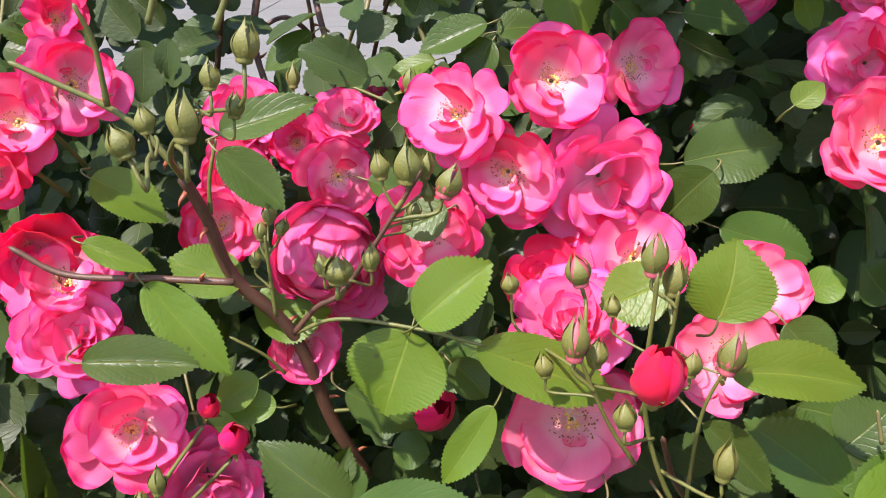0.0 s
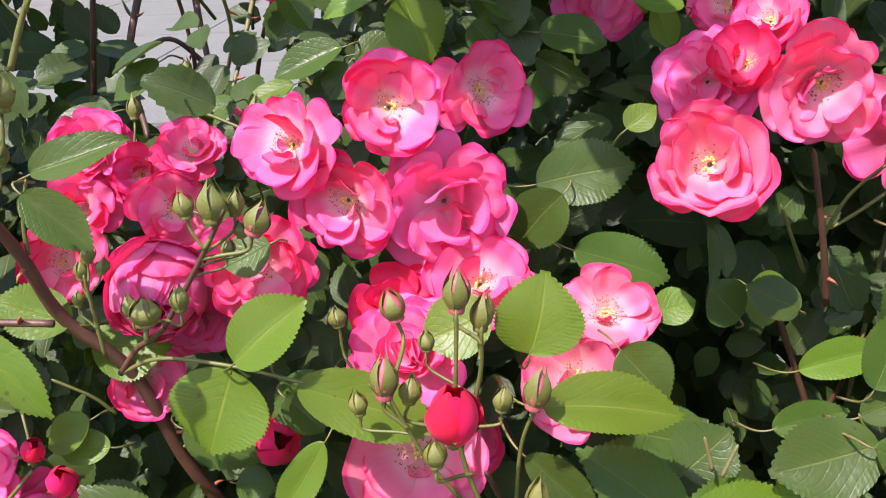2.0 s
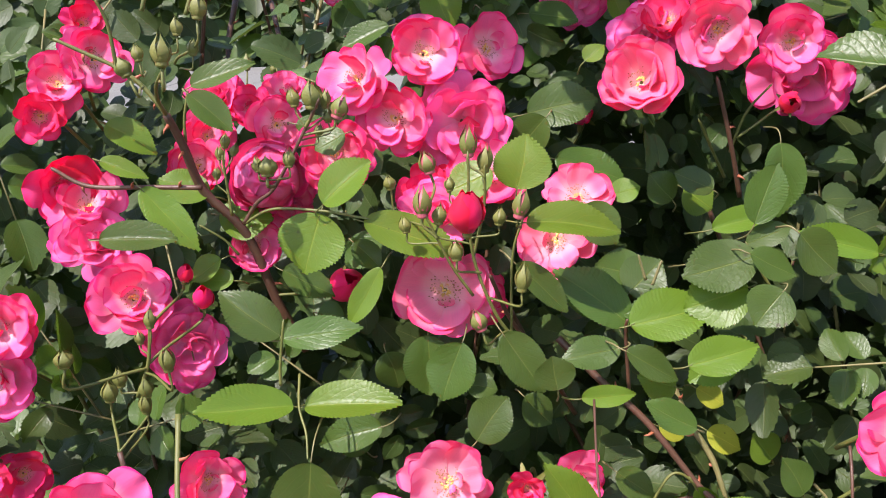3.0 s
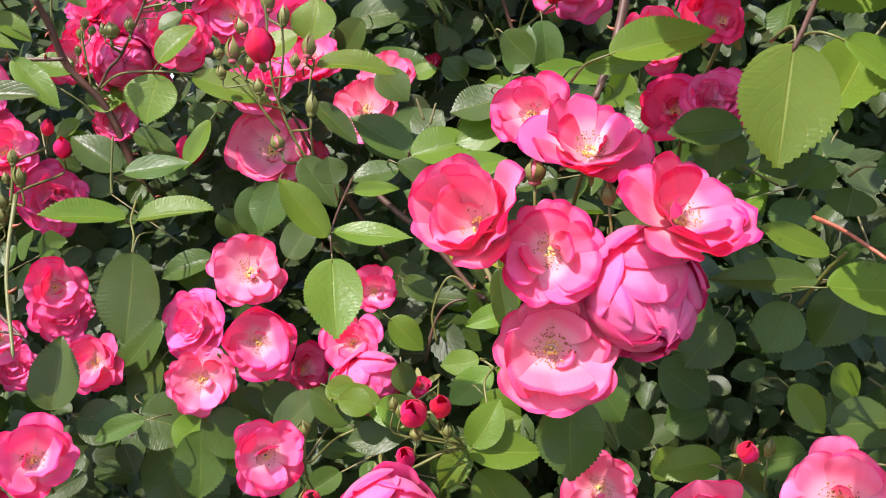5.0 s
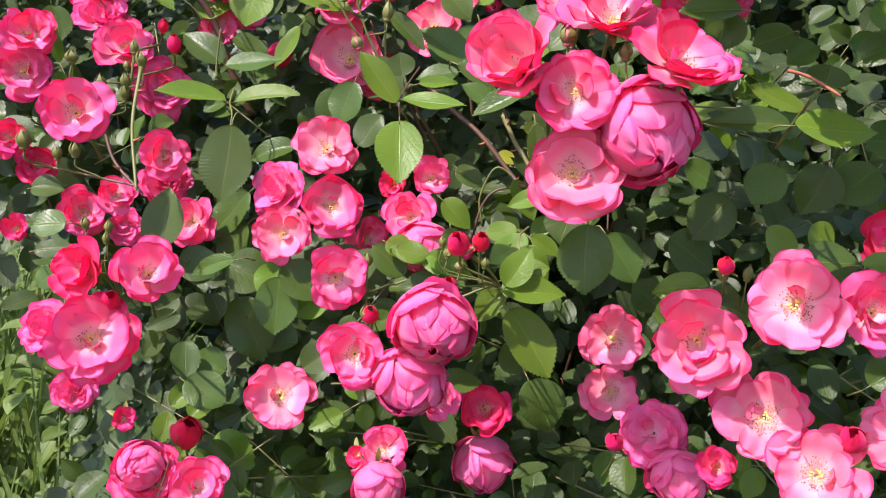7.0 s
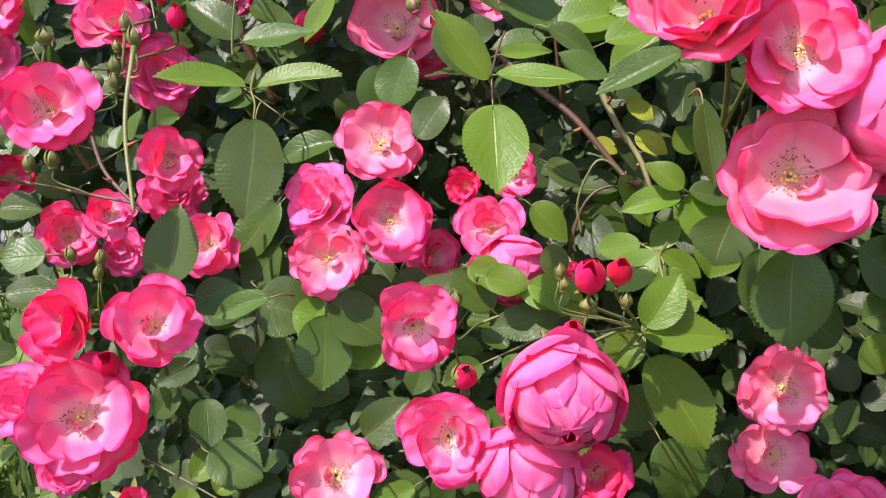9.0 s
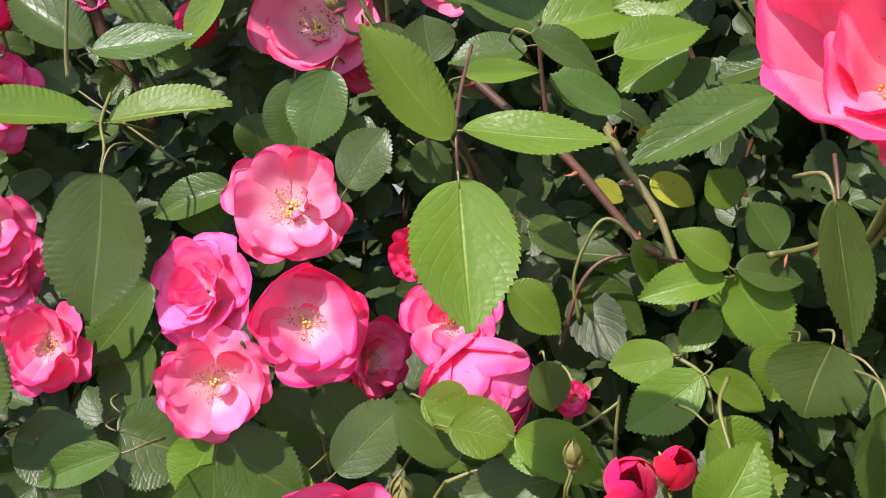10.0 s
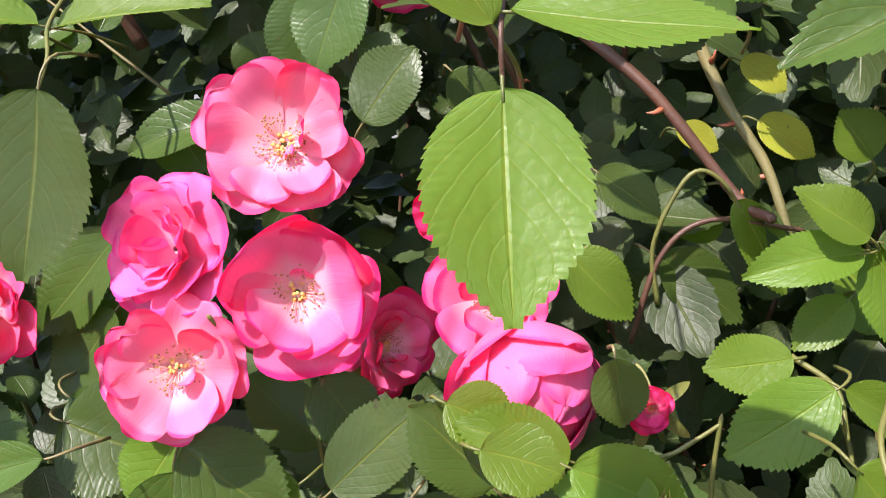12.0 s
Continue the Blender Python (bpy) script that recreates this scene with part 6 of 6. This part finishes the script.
hollow(0.303, 0.260, 1.075, 0.028)
hollow(0.292, 0.280, 0.966, 0.027)
hollow(0.004, 0.280, 1.012, 0.022)


# ---- foliage behind the blooms ----
def face_depth(x, z):
    """How far back the front of the bush stands at a place across and up."""
    y = 0.27 + 0.50 * max(0.0, z - 1.02) + 0.12 * max(0.0, 1.0 - z)
    y -= 0.20 * math.exp(-((x - 0.46) / 0.22) ** 2 - ((z - 1.10) / 0.20) ** 2)
    y -= 0.07 * math.exp(-((x + 0.05) / 0.20) ** 2 - ((z - 1.0) / 0.12) ** 2)
    return y


def in_bush(x, y, z):
    if x < -0.30 - 0.35 * max(0, z - 1.0) * 2 or z < 0.36:
        return False
    if z < 1.03 and x < -0.11 - 0.45 * (y - 0.25):
        return False
    if y > 0.44 and -0.11 - 0.32 * (y - 0.5) < x < 0.02 - 0.12 * (y - 0.5) and z > 1.545 - 0.21 * (y - 0.3) and noise.noise(Vector((x * 14, y * 5, z * 14))) > -0.07:
        return False
    return True


def in_hollow(p):
    return any(p.y < c.y + 0.16 and math.hypot(p.x - c.x, p.z - c.z + 0.12 * (p.y - c.y)) < r for c, r in HOLLOWS)


def clear_of_blooms(p, gap):
    if in_hollow(p):
        return False
    for c, r in BLOOMS:
        if p.y < c.y + 0.012 and abs(p.x - c.x) < r + gap and abs(p.z - c.z - 0.25 * (c.y - p.y)) < r + gap:
            return False
    for c, r in SPOTS:
        if p.y < c.y + 0.006 and abs(p.x - c.x) < r + gap * 0.9 and abs(p.z - c.z - 0.25 * (c.y - p.y)) < r + gap * 0.9:
            return False
    return True


def covers_bloom(*points):
    """Whether a leaflet would grow through a bloom or lie right in front of it."""
    for p in points:
        d = np.array(p) - BLOOM_C
        near = (np.abs(d[:, 0]) < 0.72 * BLOOM_R) & (np.abs(d[:, 2] + 0.25 * d[:, 1]) < 0.72 * BLOOM_R) & (d[:, 1] < 0.008) & (d[:, 1] > -0.13)
        if near.any():
            return True
    return False


BLOOM_C, BLOOM_R = np.array([c for c, r in BLOOMS]), np.array([r for c, r in BLOOMS])


def compound_layout(rng):
    """The leaflets of one leaf on their rachis: feet, directions and sizes, the leaf along +y."""
    pairs, length = rng.choice((1, 2, 2, 2)), rng.uniform(0.028, 0.045)
    out, y = [], 0.018
    for k in range(pairs):
        size = length * (0.78 + 0.14 * k)
        for side in (-1, 1):
            out.append(((side * 0.003, y + rng.uniform(-0.002, 0.002), 0.0), side * rng.uniform(58, 78), size * rng.uniform(0.9, 1.06), rng.uniform(-22, 22)))
        y += size * rng.uniform(0.55, 0.7)
    y += 0.006
    out.append(((0, y, 0), rng.uniform(-8, 8), length * rng.uniform(1.0, 1.15), rng.uniform(-12, 12)))
    return out, y


def leaf_turn(rng, lean=0.55):
    """Leaves look up and outwards, with their tips hanging."""
    z = Vector((rng.gauss(0, 0.42), -0.72 + rng.gauss(0, 0.3), lean + rng.gauss(0, 0.3))).normalized()
    y = Vector((rng.gauss(0, 0.9), -0.25 + rng.gauss(0, 0.3), -0.35 + rng.gauss(0, 0.6)))
    y = (y - y.dot(z) * z).normalized()
    return Matrix((y.cross(z), y, z)).transposed().to_4x4()


def compound_leaf(rng, m, kind):
    """A whole leaf of three or five leaflets as a thing of its own."""
    thing = tagged(new("compound_leaf", None), "compound dark green rose leaf of toothed leaflets" if kind == "dark" else "compound young green rose leaf of toothed leaflets", "leaf", "compound rose leaves")
    thing.matrix_world = Matrix.Translation(m.translation)
    r = m.to_3x3().to_4x4()
    layout, end = compound_layout(rng)
    for foot, ang, size, tilt in layout:
        w = size * rng.uniform(0.60, 0.74)
        t = r @ Matrix.Translation(foot) @ pose(0, 0, 0, 0, tilt, -ang) @ Matrix.Diagonal((w, size, (w + size) / 2, 1))
        blade = rng.choice(SMALL_BLADE[kind])
        if in_hollow(m @ Vector(foot)) or covers_bloom(*(m.translation + t @ Vector((0, v, 0)) for v in (0.1, 0.5, 0.9))):
            continue
        child("leaflet", blade, thing, t)
    v, f = tube_data([r @ Vector((0, t, -0.001)) for t in (-0.03, 0.0, end * 0.5, end)], 0.0010, 0.0006, 5)
    child("rachis", mesh_from("rachis", v, f, [STEM["olive"]]), thing)


def scatter(rng, n, near, far, x0, x1, z0, z1, gap):
    made = 0
    for _ in range(n * 6):
        x, z = rng.uniform(x0, x1), rng.uniform(z0, z1)
        y = face_depth(x, z) + rng.uniform(near, far)
        p = Vector((x, y, z))
        if not in_bush(x, y, z) or not clear_of_blooms(p, gap):
            continue
        yield p
        made += 1
        if made == n:
            return


_rng = random.Random(21)
for _p in scatter(_rng, 130, 0.035, 0.12, -0.42, 0.75, 0.72, 1.52, 0.030):
    compound_leaf(_rng, Matrix.Translation(_p) @ leaf_turn(_rng), "light" if _rng.random() < 0.22 else "dark")


for _ in range(50):
    # an unseen leafy spray leaning over the bush's right-hand part, added to shade it
    _p = Vector((_rng.uniform(0.44, 0.80), _rng.uniform(-0.10, 0.12), _rng.uniform(1.33, 1.45)))
    compound_leaf(_rng, Matrix.Translation(_p) @ leaf_turn(_rng, 0.9), "light" if _rng.random() < 0.4 else "dark")
for _ in range(18):
    # more unseen leaves of the spray, higher up above the blooms, for shade
    _p = Vector((_rng.uniform(0.32, 0.47), _rng.uniform(0.08, 0.19), _rng.uniform(1.44, 1.50)))
    compound_leaf(_rng, Matrix.Translation(_p) @ leaf_turn(_rng, 1.2), "dark")
for _ in range(26):
    # leaves added out of view to shade the deep part behind the near blooms
    _p = Vector((_rng.uniform(0.34, 0.50), _rng.uniform(0.0, 0.11), _rng.uniform(1.40, 1.46)))
    compound_leaf(_rng, Matrix.Translation(_p) @ leaf_turn(_rng, 1.6), "dark")
for _ in range(34):
    # a crown for the bush, out of view, added to keep its inside shaded
    _p = Vector((_rng.uniform(0.06, 0.36), _rng.uniform(0.53, 0.78), _rng.uniform(1.60, 1.70)))
    compound_leaf(_rng, Matrix.Translation(_p) @ leaf_turn(_rng, 1.6), "dark")
for _ in range(11):
    # an unseen shoot of that crown over the front, added to block sun
    _p = Vector((_rng.uniform(0.085, 0.125), _rng.uniform(0.45, 0.58), _rng.uniform(1.62, 1.69)))
    compound_leaf(_rng, Matrix.Translation(_p) @ leaf_turn(_rng, 1.8), "dark")
# bears the added crown shoot
cane("olive", 0.0022, (0.16, 0.72, 1.45), (0.15, 0.66, 1.58), (0.13, 0.56, 1.65), (0.11, 0.47, 1.66))
# canes that bear the added spray; one runs on to a near leaf
cane("brown", 0.0020, (0.62, 0.06, 1.42), (0.48, 0.16, 1.46), (0.38, 0.18, 1.48), (0.30, 0.16, 1.47))
cane("brown", 0.0022, (0.80, 0.45, 1.22), (0.72, 0.22, 1.38), (0.62, 0.06, 1.42), (0.52, -0.04, 1.39))
cane("brown", 0.0013, (0.52, -0.04, 1.39), (0.45, -0.05, 1.37), (0.39, -0.06, 1.325), (0.371, -0.057, 1.291))
cane("green", 0.0014, (0.72, 0.22, 1.38), (0.70, 0.08, 1.40), (0.74, -0.06, 1.37))


def foliage_mass():
    """The mass of leaves inside and round the bush, one mesh."""
    rng = random.Random(33)
    shapes = [leaflet_data(rng, 24, 2) for _ in range(6)] + [leaflet_data(rng, 6, 1, False) for _ in range(6)]
    shapes = [(np.array(v), np.array(uv), np.array(f)) for v, uv, f in shapes]
    vs, us, fs, base = [], [], [], 0
    places = list(scatter(rng, 620, 0.06, 0.17, -0.7, 1.1, 0.36, 1.68, 0.026))
    places += list(scatter(rng, 1350, 0.14, 0.42, -0.8, 1.2, 0.36, 1.72, 0.02))
    front = len(places)
    places += list(scatter(rng, 1700, 0.36, 0.70, -0.8, 1.3, 0.36, 1.75, 0.01))
    big = len(places)
    for _ in range(5200):
        # the far side of the bush, and the shrubs that grow into it
        x, y, z = rng.uniform(-0.9, 2.2), rng.uniform(0.75, 1.6), rng.uniform(0.34, 1.95)
        if ((x - 0.7) / 1.55) ** 2 + ((z - 0.75) / 1.2) ** 2 + ((y - 0.9) / 0.9) ** 4 > 1:
            continue
        if x > 0.12 + 0.05 * (y - 0.7) or x < -0.25 - 0.30 * (y - 0.7) or z < 1.36 - 0.22 * (y - 0.8):
            if in_bush(max(x, -0.2), 0.5, max(z, 1.05)) and (z > 1.05 or x > -0.11 - 0.45 * (y - 0.25)):
                places.append(Vector((x, y, z)))
    for n, p in enumerate(places):
        grow = 1.0 if n < big else 1.7
        m = Matrix.Translation(p) @ leaf_turn(rng, 0.6)
        for foot, ang, size, tilt in compound_layout(rng)[0]:
            size *= grow
            w = size * rng.uniform(0.60, 0.74)
            t = np.array(m @ Matrix.Translation(Vector(foot) * grow) @ pose(0, 0, 0, 0, tilt, -ang) @ Matrix.Diagonal((w, size, (w + size) / 2, 1)))
            if n < front and in_hollow(Vector(t[:3, 3]) + Vector(t[:3, 1]) * 0.6):
                continue
            v, uv, f = shapes[rng.randrange(6) + (0 if n < front else 6)]
            if n < front and covers_bloom(*(t[:3, 3] + t[:3, 1] * k for k in (0.1, 0.5, 0.9))):
                continue
            vs.append(v @ t[:3, :3].T + t[:3, 3])
            us.append(uv)
            fs.append(f + base)
            base += len(v)
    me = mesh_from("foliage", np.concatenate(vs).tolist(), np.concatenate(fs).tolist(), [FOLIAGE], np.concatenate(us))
    tagged(new("foliage", me), "dense rose foliage filling the bush, its green darkened for shade", "foliage", kind="stuff")


foliage_mass()


def far_hedge():
    """A tall clipped hedge beyond the paving, one mesh."""
    rng = random.Random(61)
    v, uv, f = (np.array(a) for a in leaflet_data(rng, 4, 1, False))
    vs, us, fs = [], [], []
    for n in range(8500):
        p = Vector((rng.uniform(-13, 13), 18.4 + rng.random() ** 2 * 1.6, GROUND + rng.uniform(0, 4.2)))
        size = rng.uniform(0.36, 0.62)
        t = np.array(Matrix.Translation(p) @ leaf_turn(rng) @ Matrix.Diagonal((size * 0.75, size, size, 1)))
        vs.append(v @ t[:3, :3].T + t[:3, 3])
        us.append(uv)
        fs.append(f + n * len(v))
    me = mesh_from("hedge", np.concatenate(vs).tolist(), np.concatenate(fs).tolist(), [FOLIAGE], np.concatenate(us))
    tagged(new("hedge", me), "tall dark green hedge beyond the paving", "hedge", kind="stuff")


far_hedge()


def inner_canes():
    """Old canes that rise from the ground through the bush."""
    rng = random.Random(8)
    for i in range(16):
        x = rng.uniform(-0.15, 0.75)
        pts = [(x, rng.uniform(0.62, 0.85), GROUND - 0.02)]
        dx, dy = rng.uniform(-0.10, 0.10), rng.uniform(-0.06, 0.02)
        for k in range(1, 6):
            q = pts[-1]
            pts.append((q[0] + dx + rng.uniform(-0.03, 0.03), max(0.58, q[1] + dy), q[2] + rng.uniform(0.17, 0.22)))
        cane("brown" if rng.random() < 0.5 else "olive", rng.uniform(0.002, 0.0034), *pts)


inner_canes()


def grass():
    """Long grass and weeds at the foot of the bush, one mesh."""
    rng = random.Random(4)
    verts, uvs, faces = [], [], []
    for _n in range(15000):
        a, far = rng.uniform(0, 6.28), 0.5 + abs(rng.gauss(0, 1.9))
        x, y = 0.5 + far * 1.15 * math.cos(a), 0.9 + far * math.sin(a)
        if (-0.25 < x < 1.8 and 0.35 < y < 1.6) or y > 4.7:
            continue
        h, w = rng.uniform(0.12, 0.42), rng.uniform(0.002, 0.006)
        if _n < 110:
            x, y, h, w = rng.uniform(-0.32, -0.15), rng.uniform(0.18, 0.38), rng.uniform(0.42, 0.74), rng.uniform(0.003, 0.006)
        elif _n < 1500:
            x, y, h, w = rng.uniform(-1.15, -0.36), rng.uniform(0.70, 1.9), rng.uniform(0.40, 0.95), rng.uniform(0.002, 0.007)
            if x > -0.16 - 0.45 * (y - 0.25):
                continue
        a, lean, droop = rng.uniform(0, 6.28), rng.uniform(0.1, 0.7) * (0.6 if _n < 110 else 1), rng.uniform(0.1, 0.6)
        b = len(verts)
        for k in range(5):
            v = k / 4
            r = h * (lean * v + droop * v * v) * 0.7
            c = Vector((x + r * math.cos(a), y + r * math.sin(a), GROUND - 0.03 + h * (v - 0.3 * droop * v * v)))
            s = Vector((-math.sin(a), math.cos(a), 0)) * w * (1 - 0.92 * v ** 2)
            verts.extend([c - s, c + s])
            uvs.extend([(0.1, v), (0.9, v)])
            if k:
                q = b + 2 * k - 2
                faces.append((q, q + 1, q + 3, q + 2))
    tagged(new("grass", mesh_from("grass", verts, faces, [GRASS], uvs)), "long sunlit grass and weeds beside the bush", "grass", kind="stuff")


grass()


def weeds():
    """Broad-leaved weeds among the grass, one mesh."""
    rng = random.Random(17)
    v, uv, f = (np.array(a) for a in leaflet_data(rng, 8, 2, False))
    vs, us, fs = [], [], []
    while len(vs) < 1500:
        x, y = rng.uniform(-1.25, -0.3), rng.uniform(0.6, 2.0)
        if x > -0.17 - 0.45 * (y - 0.25):
            continue
        p = Vector((x, y, GROUND + 0.62 * rng.random() ** 0.7))
        size = rng.uniform(0.02, 0.055)
        t = np.array(Matrix.Translation(p) @ leaf_turn(rng, 1.1) @ Matrix.Diagonal((size * rng.uniform(0.45, 0.75), size, size, 1)))
        fs.append(f + len(vs) * len(v))
        vs.append(v @ t[:3, :3].T + t[:3, 3])
        us.append(uv)
    me = mesh_from("weeds", np.concatenate(vs).tolist(), np.concatenate(fs).tolist(), [GRASS], np.concatenate(us))
    tagged(new("weeds", me), "sunlit broad-leaved weeds growing through the grass", "weeds", kind="stuff")


weeds()
